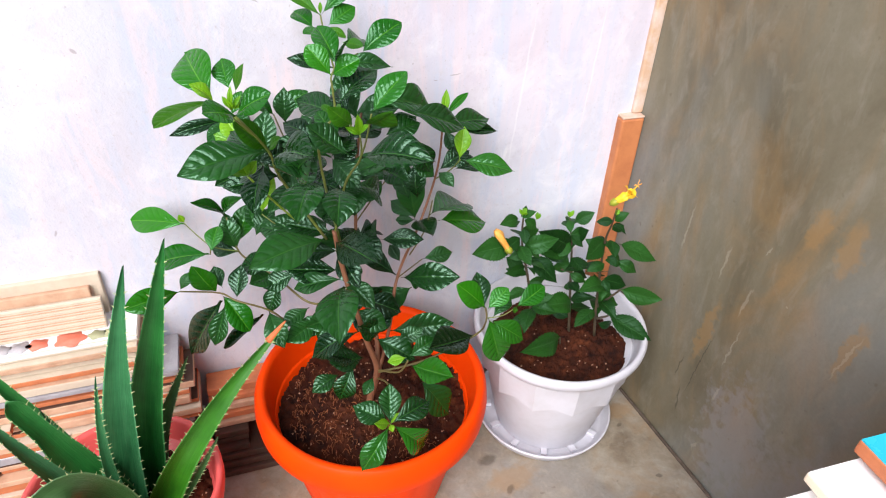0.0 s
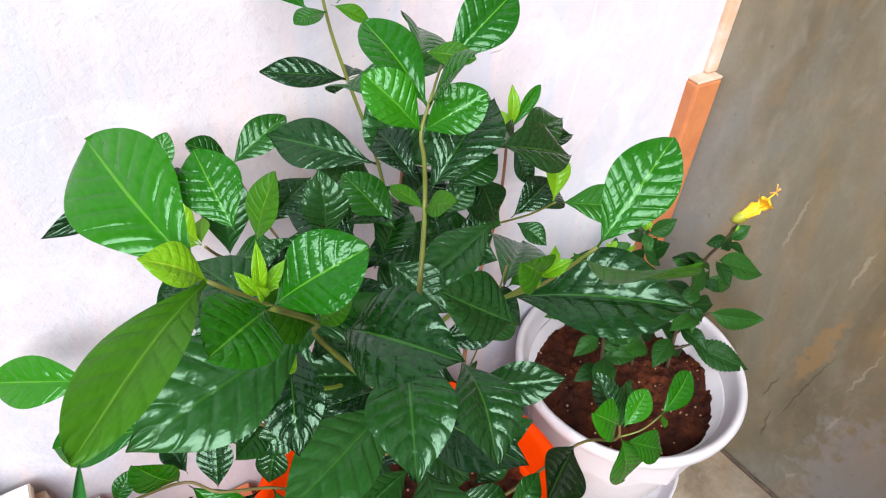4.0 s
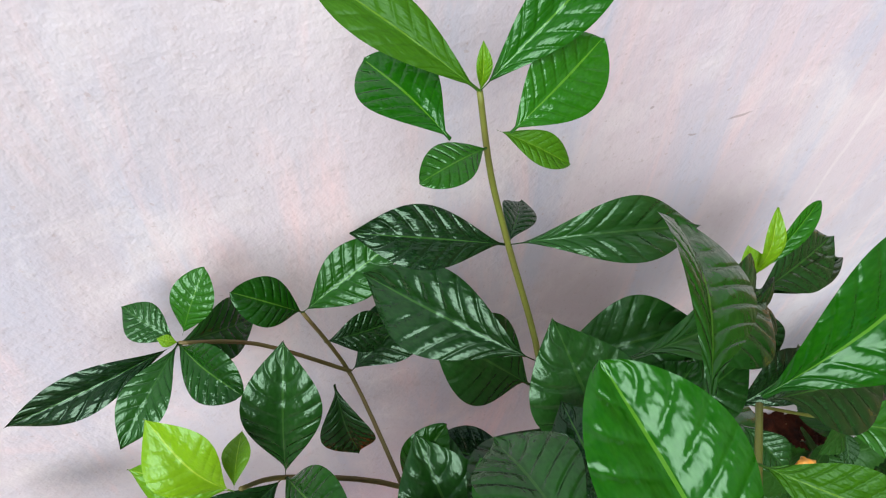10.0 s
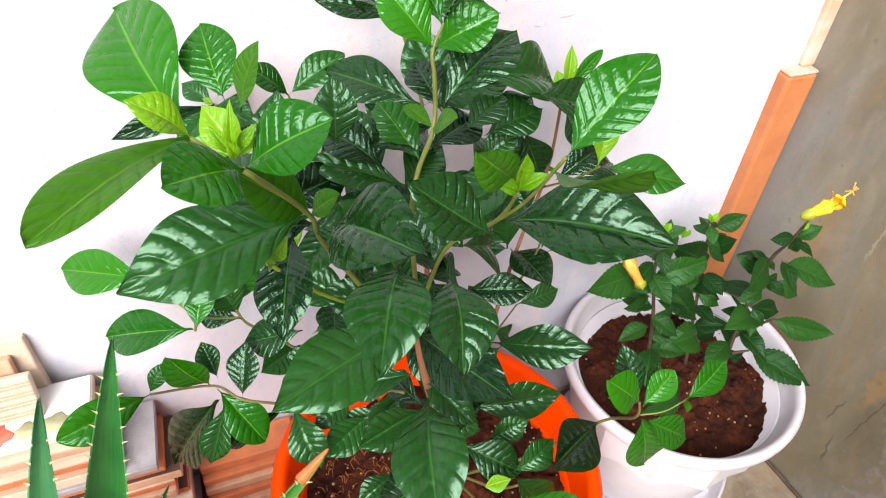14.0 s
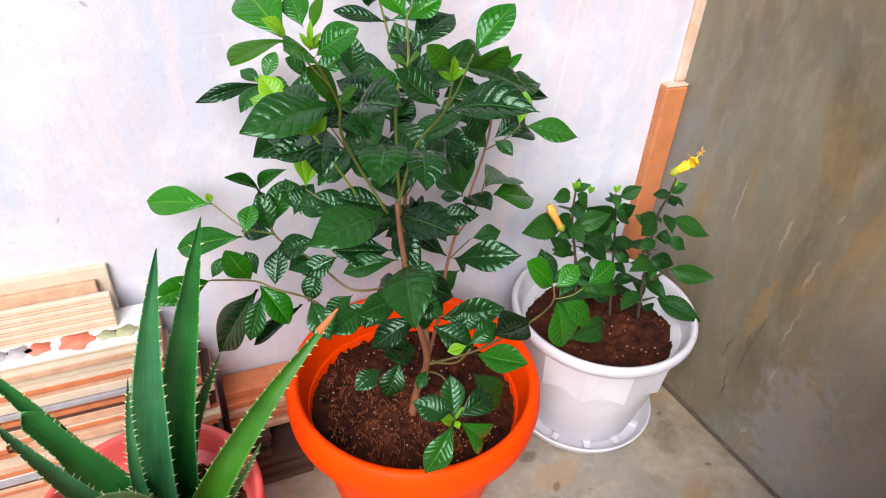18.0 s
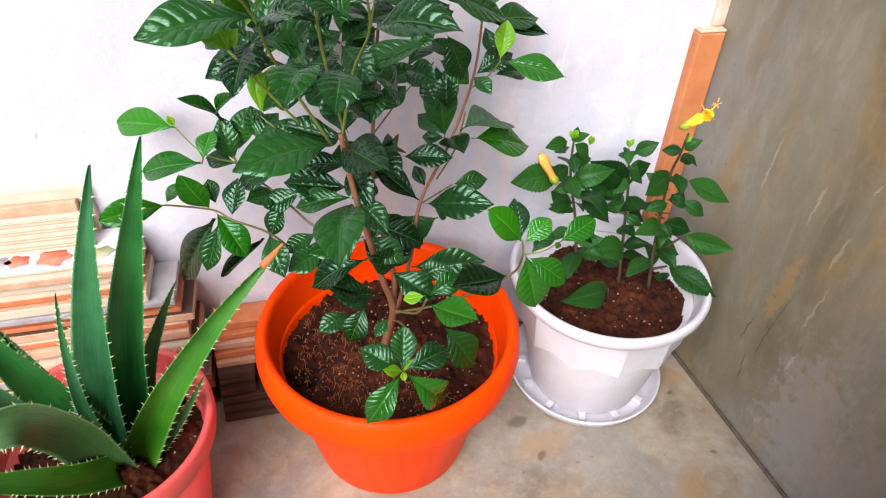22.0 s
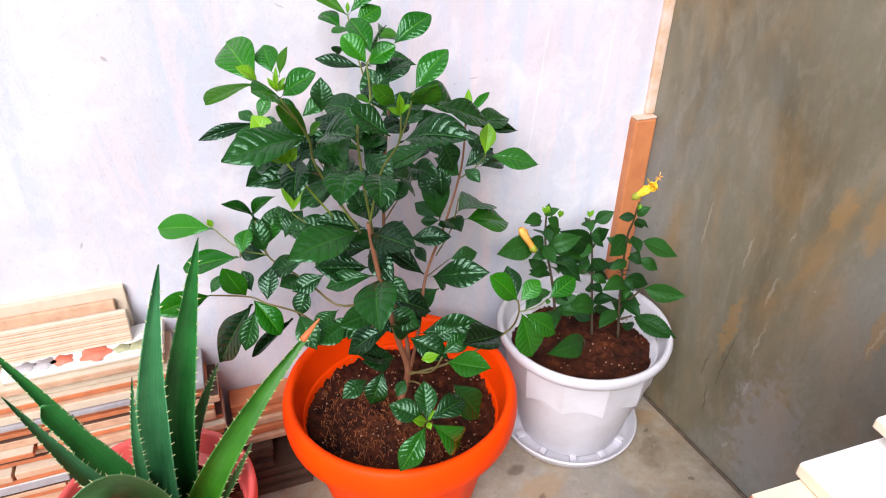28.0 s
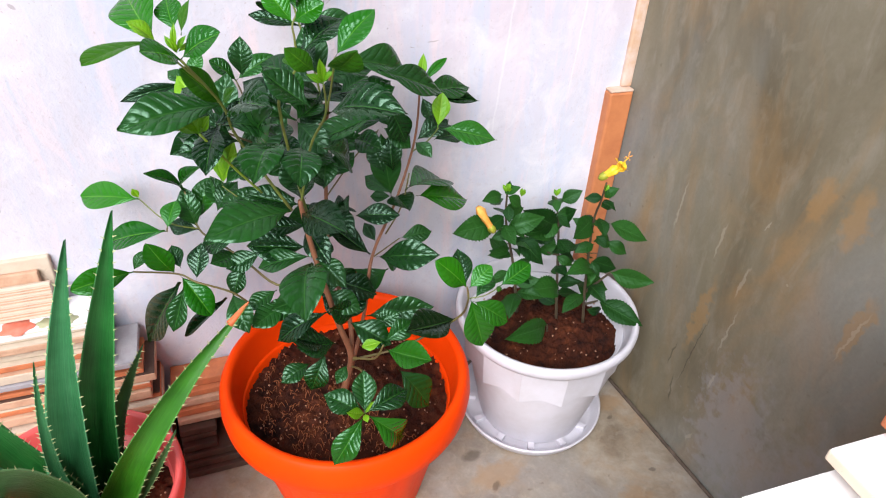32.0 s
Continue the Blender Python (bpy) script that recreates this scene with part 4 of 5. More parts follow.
# left top shoot
spray(gardenia, (0.067, 0.714, 0.721), (-0.021, 0.689, 0.717), 0.045, LEAF_DARK)
spray(gardenia, (0.089, 0.757, 0.728), (0.092, 0.764, 0.767), 0.023, LEAF_DARK)
spray(gardenia, (0.078, 0.712, 0.713), (0.105, 0.649, 0.744), 0.043, LEAF_DARK)
spray(gardenia, (0.075, 0.797, 0.644), (0.012, 0.800, 0.634), 0.037, LEAF_DARK)
spray(gardenia, (0.080, 0.800, 0.640), (0.014, 0.840, 0.634), 0.037, LEAF_DARK)
spray(gardenia, (0.100, 0.770, 0.655), (0.112, 0.715, 0.714), 0.041, LEAF_DARK)
spray(gardenia, (0.095, 0.780, 0.650), (0.091, 0.770, 0.687), 0.022, LEAF_DARK)
spray(gardenia, (0.024, 0.692, 0.787), (0.002, 0.760, 0.810), 0.040, LEAF_NEW)
spray(gardenia, (0.039, 0.705, 0.793), (0.035, 0.734, 0.812), 0.023, LEAF_NEW)
spray(gardenia, (0.044, 0.698, 0.791), (0.055, 0.699, 0.819), 0.014, LEAF_OLIVE, (-0.75, -0.5, 0.3))
spray(gardenia, (0.041, 0.680, 0.777), (0.075, 0.669, 0.801), 0.029, LEAF_NEW)
spray(gardenia, (0.024, 0.692, 0.787), (-0.024, 0.635, 0.794), 0.027, LEAF_OLIVE, (0.05, 0.15, 1))
spray(gardenia, (0.024, 0.692, 0.787), (0.006, 0.690, 0.807), 0.016, LEAF_LIME)
spray(gardenia, (0.041, 0.680, 0.777), (0.015, 0.651, 0.796), 0.029, LEAF_NEW)
spray(gardenia, (0.067, 0.714, 0.721), (0.038, 0.697, 0.764), 0.025, LEAF_OLIVE)
spray(gardenia, (0.067, 0.714, 0.721), (0.080, 0.701, 0.741), 0.013, LEAF_OLIVE)
spray(gardenia, (0.039, 0.680, 0.783), (0.041, 0.682, 0.807), 0.005, LEAF_LIME)
spray(gardenia, (0.039, 0.680, 0.783), (0.049, 0.680, 0.797), 0.005, LEAF_LIME)
spray(gardenia, (0.039, 0.680, 0.783), (0.032, 0.682, 0.797), 0.005, LEAF_LIME)
spray(gardenia, (0.039, 0.680, 0.783), (0.053, 0.686, 0.789), 0.005, LEAF_LIME)
spray(gardenia, (0.039, 0.680, 0.783), (0.037, 0.674, 0.795), 0.005, LEAF_LIME)
spray(gardenia, (0.043, 0.715, 0.694), (0.037, 0.711, 0.718), 0.015, LEAF_LIME)
spray(gardenia, (0.043, 0.715, 0.694), (0.055, 0.709, 0.714), 0.012, LEAF_LIME)
spray(gardenia, (0.043, 0.715, 0.694), (0.023, 0.711, 0.706), 0.013, LEAF_LIME)
spray(gardenia, (0.043, 0.715, 0.694), (0.047, 0.703, 0.704), 0.009, LEAF_LIME)
limb(gardenia, [(0.122, 0.751, 0.576), (0.077, 0.745, 0.670), (0.067, 0.714, 0.721), (0.041, 0.680, 0.777)], 0.0017, 0.0012, STEM_GREEN)
limb(gardenia, [(0.054, 0.697, 0.749), (0.024, 0.692, 0.787)], 0.0010, 0.0008, STEM_GREEN)
limb(gardenia, [(0.093, 0.765, 0.595), (0.069, 0.735, 0.644), (0.043, 0.715, 0.694)], 0.0013, 0.0011, SHOOT)

# middle shoot
spray(gardenia, (0.141, 0.755, 0.779), (0.119, 0.771, 0.807), 0.026, LEAF_NEW)
spray(gardenia, (0.141, 0.755, 0.779), (0.170, 0.744, 0.799), 0.024, LEAF_NEW)
spray(gardenia, (0.149, 0.763, 0.786), (0.136, 0.808, 0.814), 0.028, LEAF_NEW)
spray(gardenia, (0.149, 0.763, 0.786), (0.160, 0.742, 0.821), 0.025, LEAF_MID, (-0.2, -0.3, 1))
spray(gardenia, (0.181, 0.804, 0.782), (0.230, 0.814, 0.812), 0.031, LEAF_NEW)
spray(gardenia, (0.158, 0.786, 0.803), (0.178, 0.768, 0.803), 0.013, LEAF_OLIVE)
spray(gardenia, (0.166, 0.805, 0.789), (0.193, 0.860, 0.779), 0.032, LEAF_MID)
spray(gardenia, (0.143, 0.747, 0.748), (0.194, 0.772, 0.776), 0.037, LEAF_DARK)
spray(gardenia, (0.140, 0.747, 0.738), (0.130, 0.767, 0.742), 0.010, LEAF_OLIVE)
spray(gardenia, (0.140, 0.747, 0.738), (0.144, 0.724, 0.757), 0.014, LEAF_OLIVE)
spray(gardenia, (0.239, 0.830, 0.699), (0.323, 0.840, 0.660), 0.041, LEAF_DARK)
spray(gardenia, (0.164, 0.800, 0.712), (0.157, 0.840, 0.728), 0.025, LEAF_DARK)
limb(gardenia, [(0.140, 0.760, 0.560), (0.117, 0.709, 0.718), (0.140, 0.747, 0.738), (0.141, 0.751, 0.765), (0.141, 0.755, 0.779), (0.153, 0.766, 0.792)], 0.0016, 0.0008, STEM_GREEN)
limb(gardenia, [(0.149, 0.763, 0.786), (0.178, 0.802, 0.784)], 0.0008, 0.0008, STEM_GREEN)

# back shoot
spray(gardenia, (0.153, 0.914, 0.793), (0.110, 0.953, 0.820), 0.019, LEAF_OLIVE)
spray(gardenia, (0.153, 0.914, 0.793), (0.204, 0.927, 0.829), 0.020, LEAF_NEW)
spray(gardenia, (0.143, 0.911, 0.779), (0.124, 0.945, 0.790), 0.027, LEAF_NEW)
spray(gardenia, (0.160, 0.904, 0.783), (0.196, 0.920, 0.800), 0.026, LEAF_NEW)
spray(gardenia, (0.153, 0.905, 0.778), (0.128, 0.895, 0.779), 0.015, LEAF_MID)
spray(gardenia, (0.158, 0.910, 0.780), (0.181, 0.900, 0.768), 0.011, LEAF_OLIVE)
spray(gardenia, (0.164, 0.903, 0.730), (0.181, 0.930, 0.722), 0.015, LEAF_DARK)
spray(gardenia, (0.153, 0.914, 0.793), (0.154, 0.916, 0.809), 0.005, LEAF_LIME)
spray(gardenia, (0.164, 0.903, 0.730), (0.108, 0.915, 0.742), 0.024, LEAF_DARK)
spray(gardenia, (0.164, 0.903, 0.730), (0.237, 0.890, 0.731), 0.024, LEAF_DARK)
spray(gardenia, (0.178, 0.886, 0.666), (0.116, 0.954, 0.669), 0.040, LEAF_DARK)
spray(gardenia, (0.178, 0.886, 0.666), (0.245, 0.875, 0.683), 0.039, LEAF_DARK)
spray(gardenia, (0.127, 0.780, 0.788), (0.122, 0.816, 0.774), 0.023, LEAF_DARK)
spray(gardenia, (0.189, 0.905, 0.607), (0.139, 0.917, 0.664), 0.045, LEAF_DARK)
spray(gardenia, (0.176, 0.860, 0.664), (0.119, 0.804, 0.694), 0.048, LEAF_DARK)
limb(gardenia, [(0.178, 0.860, 0.578), (0.182, 0.870, 0.600), (0.178, 0.886, 0.666), (0.164, 0.903, 0.730), (0.157, 0.909, 0.762), (0.153, 0.914, 0.793)], 0.0016, 0.0010, STEM_GREEN)

# back left
spray(gardenia, (0.085, 0.954, 0.650), (0.057, 0.953, 0.679), 0.023, LEAF_MID)
spray(gardenia, (0.085, 0.954, 0.650), (0.135, 0.962, 0.677), 0.028, LEAF_MID)
spray(gardenia, (0.061, 0.892, 0.614), (0.075, 0.925, 0.673), 0.035, LEAF_DARK)
spray(gardenia, (0.030, 0.955, 0.654), (0.048, 0.968, 0.682), 0.020, LEAF_MID)
spray(gardenia, (0.027, 0.954, 0.650), (-0.051, 0.939, 0.640), 0.020, LEAF_DARK)
spray(gardenia, (0.027, 0.954, 0.650), (-0.005, 0.918, 0.632), 0.022, LEAF_DARK)
spray(gardenia, (0.027, 0.954, 0.650), (0.005, 0.975, 0.660), 0.019, LEAF_DARK)
spray(gardenia, (0.027, 0.954, 0.650), (0.052, 0.917, 0.651), 0.026, LEAF_MID)
spray(gardenia, (0.027, 0.954, 0.650), (0.058, 0.985, 0.613), 0.032, LEAF_DARK)
spray(gardenia, (0.027, 0.954, 0.650), (0.019, 0.955, 0.656), 0.006, LEAF_LIME)
spray(gardenia, (0.043, 0.878, 0.646), (0.020, 0.900, 0.682), 0.028, LEAF_LIME)
spray(gardenia, (0.043, 0.878, 0.646), (0.006, 0.894, 0.658), 0.024, LEAF_LIME)
spray(gardenia, (0.043, 0.878, 0.646), (0.050, 0.901, 0.651), 0.012, LEAF_LIME)
spray(gardenia, (0.061, 0.893, 0.613), (-0.001, 0.860, 0.604), 0.039, LEAF_DARK)
spray(gardenia, (0.061, 0.892, 0.614), (0.084, 0.850, 0.640), 0.032, LEAF_MID)
spray(gardenia, (0.102, 0.955, 0.582), (0.154, 0.976, 0.603), 0.035, LEAF_DARK)
spray(gardenia, (0.092, 0.960, 0.611), (0.131, 0.965, 0.606), 0.023, LEAF_DARK)
spray(gardenia, (0.113, 0.882, 0.586), (0.138, 0.890, 0.623), 0.022, LEAF_MID)
spray(gardenia, (0.092, 0.940, 0.600), (0.097, 0.920, 0.553), 0.030, LEAF_DARK)
spray(gardenia, (0.051, 0.840, 0.566), (0.055, 0.860, 0.621), 0.022, LEAF_LIME)
spray(gardenia, (0.051, 0.840, 0.566), (0.072, 0.860, 0.616), 0.022, LEAF_LIME)
limb(gardenia, [(0.160, 0.850, 0.550), (0.113, 0.882, 0.584), (0.062, 0.892, 0.612), (0.045, 0.880, 0.642)], 0.0016, 0.0010, TWIG)
limb(gardenia, [(0.113, 0.882, 0.584), (0.102, 0.945, 0.595), (0.085, 0.954, 0.650)], 0.0012, 0.0010, TWIG)
limb(gardenia, [(0.102, 0.945, 0.600), (0.060, 0.955, 0.632), (0.027, 0.954, 0.650)], 0.0012, 0.0010, TWIG)
limb(gardenia, [(0.066, 0.830, 0.555), (0.051, 0.840, 0.566)], 0.0008, 0.0007, STEM_GREEN)

# low sprays and the sucker
spray(gardenia, (0.176, 0.649, 0.337), (0.131, 0.623, 0.286), 0.033, LEAF_MID)
spray(gardenia, (0.176, 0.649, 0.337), (0.131, 0.675, 0.357), 0.032, LEAF_DARK)
spray(gardenia, (0.176, 0.649, 0.337), (0.184, 0.691, 0.369), 0.031, LEAF_DARK)
spray(gardenia, (0.176, 0.649, 0.337), (0.237, 0.675, 0.336), 0.033, LEAF_DARK)
spray(gardenia, (0.176, 0.649, 0.337), (0.228, 0.662, 0.262), 0.041, LEAF_MID)
spray(gardenia, (0.176, 0.649, 0.337), (0.152, 0.635, 0.363), 0.014, LEAF_LIME)
spray(gardenia, (0.176, 0.649, 0.337), (0.190, 0.660, 0.343), 0.010, LEAF_LIME)
spray(gardenia, (0.176, 0.649, 0.337), (0.176, 0.635, 0.337), 0.008, LEAF_LIME)
spray(gardenia, (0.147, 0.690, 0.474), (0.087, 0.695, 0.438), 0.032, LEAF_DARK)
spray(gardenia, (0.212, 0.690, 0.398), (0.254, 0.632, 0.423), 0.035, LEAF_MID)
spray(gardenia, (0.212, 0.708, 0.394), (0.186, 0.710, 0.390), 0.015, LEAF_LIME)
spray(gardenia, (0.325, 0.750, 0.370), (0.240, 0.697, 0.415), 0.048, LEAF_DARK)
spray(gardenia, (0.130, 0.800, 0.288), (0.085, 0.780, 0.281), 0.029, LEAF_DARK)
spray(gardenia, (0.150, 0.780, 0.324), (0.123, 0.760, 0.276), 0.034, LEAF_DARK)
spray(gardenia, (0.246, 0.760, 0.286), (0.290, 0.740, 0.216), 0.049, LEAF_DARK)
spray(gardenia, (0.177, 0.750, 0.400), (0.228, 0.720, 0.374), 0.038, LEAF_DARK)
spray(gardenia, (0.214, 0.820, 0.341), (0.310, 0.800, 0.354), 0.044, LEAF_DARK)
spray(gardenia, (0.217, 0.720, 0.381), (0.260, 0.730, 0.400), 0.028, LEAF_DARK)
spray(gardenia, (0.159, 0.740, 0.375), (0.109, 0.720, 0.399), 0.034, LEAF_DARK)
spray(gardenia, (0.172, 0.740, 0.333), (0.153, 0.720, 0.322), 0.017, LEAF_DARK)
spray(gardenia, (0.168, 0.770, 0.384), (0.210, 0.800, 0.404), 0.032, LEAF_DARK)
spray(gardenia, (0.266, 0.820, 0.352), (0.285, 0.800, 0.321), 0.024, LEAF_DARK)
limb(gardenia, [(0.181, 0.768, 0.300), (0.190, 0.720, 0.330), (0.176, 0.649, 0.337)], 0.0016, 0.0013, TWIG)
limb(gardenia, [(0.182, 0.764, 0.321), (0.205, 0.725, 0.350), (0.212, 0.700, 0.396)], 0.0016, 0.0012, TWIG)
limb(gardenia, [(0.160, 0.752, 0.420), (0.150, 0.715, 0.455), (0.147, 0.690, 0.474)], 0.0013, 0.0010, TWIG)

# spray over the white pot
spray(gardenia, (0.321, 0.712, 0.457), (0.279, 0.710, 0.508), 0.035, LEAF_NEW)
spray(gardenia, (0.321, 0.712, 0.457), (0.321, 0.752, 0.488), 0.029, LEAF_DARK)
spray(gardenia, (0.324, 0.708, 0.458), (0.356, 0.720, 0.478), 0.026, LEAF_NEW)
spray(gardenia, (0.338, 0.720, 0.428), (0.369, 0.750, 0.445), 0.027, LEAF_DARK)
spray(gardenia, (0.326, 0.708, 0.441), (0.347, 0.700, 0.362), 0.041, LEAF_MID)
spray(gardenia, (0.328, 0.703, 0.440), (0.376, 0.695, 0.402), 0.032, LEAF_MID)
spray(gardenia, (0.363, 0.702, 0.458), (0.410, 0.720, 0.471), 0.028, LEAF_NEW)
spray(gardenia, (0.363, 0.702, 0.458), (0.354, 0.690, 0.460), 0.007, LEAF_OLIVE)
limb(gardenia, [(0.183, 0.762, 0.318), (0.250, 0.752, 0.335), (0.325, 0.748, 0.372), (0.325, 0.712, 0.432), (0.322, 0.711, 0.458)], 0.0019, 0.0011, TWIG)
limb(gardenia, [(0.326, 0.709, 0.440), (0.345, 0.703, 0.446), (0.363, 0.702, 0.458)], 0.0008, 0.0007, STEM_GREEN)

# fill
spray(gardenia, (0.164, 0.800, 0.435), (0.225, 0.790, 0.403), 0.037, LEAF_DARK)
spray(gardenia, (0.253, 0.840, 0.404), (0.194, 0.820, 0.390), 0.037, LEAF_DARK)
spray(gardenia, (0.150, 0.800, 0.416), (0.181, 0.780, 0.383), 0.029, LEAF_DARK)
spray(gardenia, (0.071, 0.800, 0.646), (0.034, 0.820, 0.664), 0.027, LEAF_DARK)
spray(gardenia, (0.101, 0.820, 0.642), (0.075, 0.840, 0.668), 0.024, LEAF_DARK)
spray(gardenia, (0.126, 0.820, 0.646), (0.115, 0.860, 0.690), 0.035, LEAF_DARK)
spray(gardenia, (0.143, 0.820, 0.631), (0.179, 0.840, 0.660), 0.029, LEAF_DARK)
spray(gardenia, (0.085, 0.800, 0.619), (0.126, 0.820, 0.646), 0.030, LEAF_DARK)
spray(gardenia, (0.046, 0.840, 0.624), (0.016, 0.860, 0.631), 0.021, LEAF_MID)
spray(gardenia, (0.126, 0.800, 0.677), (0.090, 0.830, 0.696), 0.029, LEAF_DARK)
spray(gardenia, (0.150, 0.800, 0.679), (0.132, 0.840, 0.702), 0.029, LEAF_MID)
spray(gardenia, (0.165, 0.830, 0.665), (0.215, 0.860, 0.666), 0.034, LEAF_DARK)
spray(gardenia, (0.179, 0.830, 0.690), (0.161, 0.860, 0.743), 0.037, LEAF_DARK)
spray(gardenia, (0.222, 0.860, 0.648), (0.267, 0.880, 0.665), 0.030, LEAF_DARK)
spray(gardenia, (0.215, 0.860, 0.624), (0.249, 0.860, 0.646), 0.024, LEAF_DARK)
spray(gardenia, (0.110, 0.820, 0.606), (0.065, 0.840, 0.579), 0.033, LEAF_DARK)
spray(gardenia, (0.148, 0.830, 0.582), (0.186, 0.860, 0.585), 0.028, LEAF_DARK)
spray(gardenia, (0.115, 0.820, 0.514), (0.073, 0.840, 0.482), 0.033, LEAF_DARK)
spray(gardenia, (0.104, 0.820, 0.532), (0.061, 0.860, 0.545), 0.035, LEAF_DARK)
spray(gardenia, (0.143, 0.840, 0.480), (0.190, 0.860, 0.474), 0.030, LEAF_DARK)
spray(gardenia, (0.061, 0.840, 0.493), (0.011, 0.860, 0.469), 0.034, LEAF_DARK)
spray(gardenia, (0.085, 0.840, 0.463), (0.038, 0.840, 0.444), 0.030, LEAF_DARK)
spray(gardenia, (0.169, 0.840, 0.422), (0.207, 0.840, 0.387), 0.030, LEAF_DARK)
spray(gardenia, (0.142, 0.800, 0.439), (0.101, 0.780, 0.389), 0.037, LEAF_DARK)
spray(gardenia, (0.123, 0.800, 0.406), (0.075, 0.800, 0.387), 0.030, LEAF_DARK)
spray(gardenia, (0.215, 0.840, 0.395), (0.226, 0.820, 0.369), 0.020, LEAF_DARK)
spray(gardenia, (0.011, 0.870, 0.513), (0.002, 0.890, 0.543), 0.021, LEAF_DARK)
spray(gardenia, (0.037, 0.870, 0.510), (0.069, 0.890, 0.543), 0.029, LEAF_DARK)
spray(gardenia, (0.048, 0.870, 0.513), (0.036, 0.900, 0.549), 0.028, LEAF_DARK)
spray(gardenia, (0.097, 0.820, 0.413), (0.056, 0.800, 0.404), 0.027, LEAF_DARK)
spray(gardenia, (0.258, 0.880, 0.535), (0.244, 0.900, 0.575), 0.028, LEAF_DARK)
spray(gardenia, (0.270, 0.880, 0.534), (0.268, 0.890, 0.586), 0.031, LEAF_DARK)
spray(gardenia, (0.276, 0.880, 0.598), (0.251, 0.900, 0.618), 0.022, LEAF_DARK)
spray(gardenia, (0.152, 0.740, 0.377), (0.098, 0.720, 0.421), 0.037, LEAF_DARK)
spray(gardenia, (0.191, 0.760, 0.398), (0.154, 0.740, 0.436), 0.033, LEAF_DARK)
spray(gardenia, (0.209, 0.760, 0.375), (0.250, 0.760, 0.391), 0.025, LEAF_DARK)

# old leaves inside the crown
crown_rng = random.Random(12)


def whorl(x, y, z, count, length, mat, rise=-5):
    turn = crown_rng.uniform(0, 360)
    for k in range(count):
        leaf(gardenia, (x, y, z), turn + 360 / count * k + crown_rng.uniform(-20, 20), rise + crown_rng.uniform(-25, 25), length * crown_rng.uniform(0.85, 1.15), length * crown_rng.uniform(0.48, 0.56), mat)


for (x0, y0, z0), (x1, y1, z1), steps in (((0.141, 0.800, 0.52), (0.140, 0.800, 0.66), 3), ((0.178, 0.86, 0.50), (0.180, 0.87, 0.58), 2), ((0.09, 0.845, 0.52), (0.11, 0.83, 0.62), 2), ((0.150, 0.770, 0.44), (0.140, 0.765, 0.50), 2), ((0.205, 0.840, 0.50), (0.215, 0.860, 0.60), 2), ((0.05, 0.80, 0.66), (0.06, 0.74, 0.69), 2)):
    for k in range(steps):
        q = k / (steps - 1)
        whorl(x0 + (x1 - x0) * q, y0 + (y1 - y0) * q, z0 + (z1 - z0) * q, 3, 0.060, LEAF_DARK)

# ---- hibiscus in the white pot ----
LEAF_HIB = leaf_material("hibiscus_leaf", (0.004, 0.026, 0.003), (0.018, 0.080, 0.009), (0.04, 0.12, 0.03), 6.0, 0.45, relief=0.5, spec=0.35)
TWIG_DARK = plain_material("dark_hibiscus_stem", (0.07, 0.05, 0.025), 0.6, (0.04, 0.03, 0.02), 60, rel=0.3)
hibiscus = thing("hibiscus_shrub", "small hibiscus with toothed leaves and two wilting yellow flowers", "plant", at=(0.533, 0.862, 0.20))
leaf(hibiscus, (0.430, 0.870, 0.483), -158, 5, 0.040, 0.020, LEAF_HIB, TOOTHED)
leaf(hibiscus, (0.433, 0.870, 0.485), -24, 29, 0.027, 0.014, LEAF_HIB, TOOTHED)
leaf(hibiscus, (0.429, 0.870, 0.435), -173, -1, 0.076, 0.039, LEAF_HIB, TOOTHED)
leaf(hibiscus, (0.438, 0.870, 0.445), -151, -9, 0.043, 0.022, LEAF_HIB, TOOTHED)
leaf(hibiscus, (0.443, 0.870, 0.421), -10, 18, 0.062, 0.031, LEAF_HIB, TOOTHED)
leaf(hibiscus, (0.457, 0.870, 0.405), -35, -38, 0.067, 0.034, LEAF_HIB, TOOTHED)
leaf(hibiscus, (0.459, 0.880, 0.376), -167, 0, 0.043, 0.022, LEAF_HIB, TOOTHED)
leaf(hibiscus, (0.438, 0.870, 0.482), 0, 84, 0.023, 0.012, LEAF_HIB, TOOTHED)
leaf(hibiscus, (0.559, 0.920, 0.374), -165, 36, 0.097, 0.040, LEAF_HIB, TOOTHED)
leaf(hibiscus, (0.559, 0.920, 0.369), -164, 12, 0.073, 0.037, LEAF_HIB, TOOTHED)
leaf(hibiscus, (0.559, 0.920, 0.424), -18, 33, 0.038, 0.024, LEAF_HIB, TOOTHED)
leaf(hibiscus, (0.567, 0.920, 0.387), -61, 52, 0.038, 0.024, LEAF_HIB, TOOTHED)
leaf(hibiscus, (0.550, 0.910, 0.330), -39, 23, 0.054, 0.034, LEAF_HIB, TOOTHED)
leaf(hibiscus, (0.578, 0.850, 0.432), -148, -10, 0.057, 0.034, LEAF_HIB, TOOTHED)
leaf(hibiscus, (0.608, 0.850, 0.418), -27, -20, 0.070, 0.035, LEAF_HIB, TOOTHED)
leaf(hibiscus, (0.575, 0.830, 0.481), -20, 41, 0.027, 0.017, LEAF_HIB, TOOTHED)
leaf(hibiscus, (0.572, 0.830, 0.474), -50, -17, 0.027, 0.014, LEAF_HIB, TOOTHED)
leaf(hibiscus, (0.617, 0.860, 0.374), -22, -28, 0.044, 0.022, LEAF_HIB, TOOTHED)
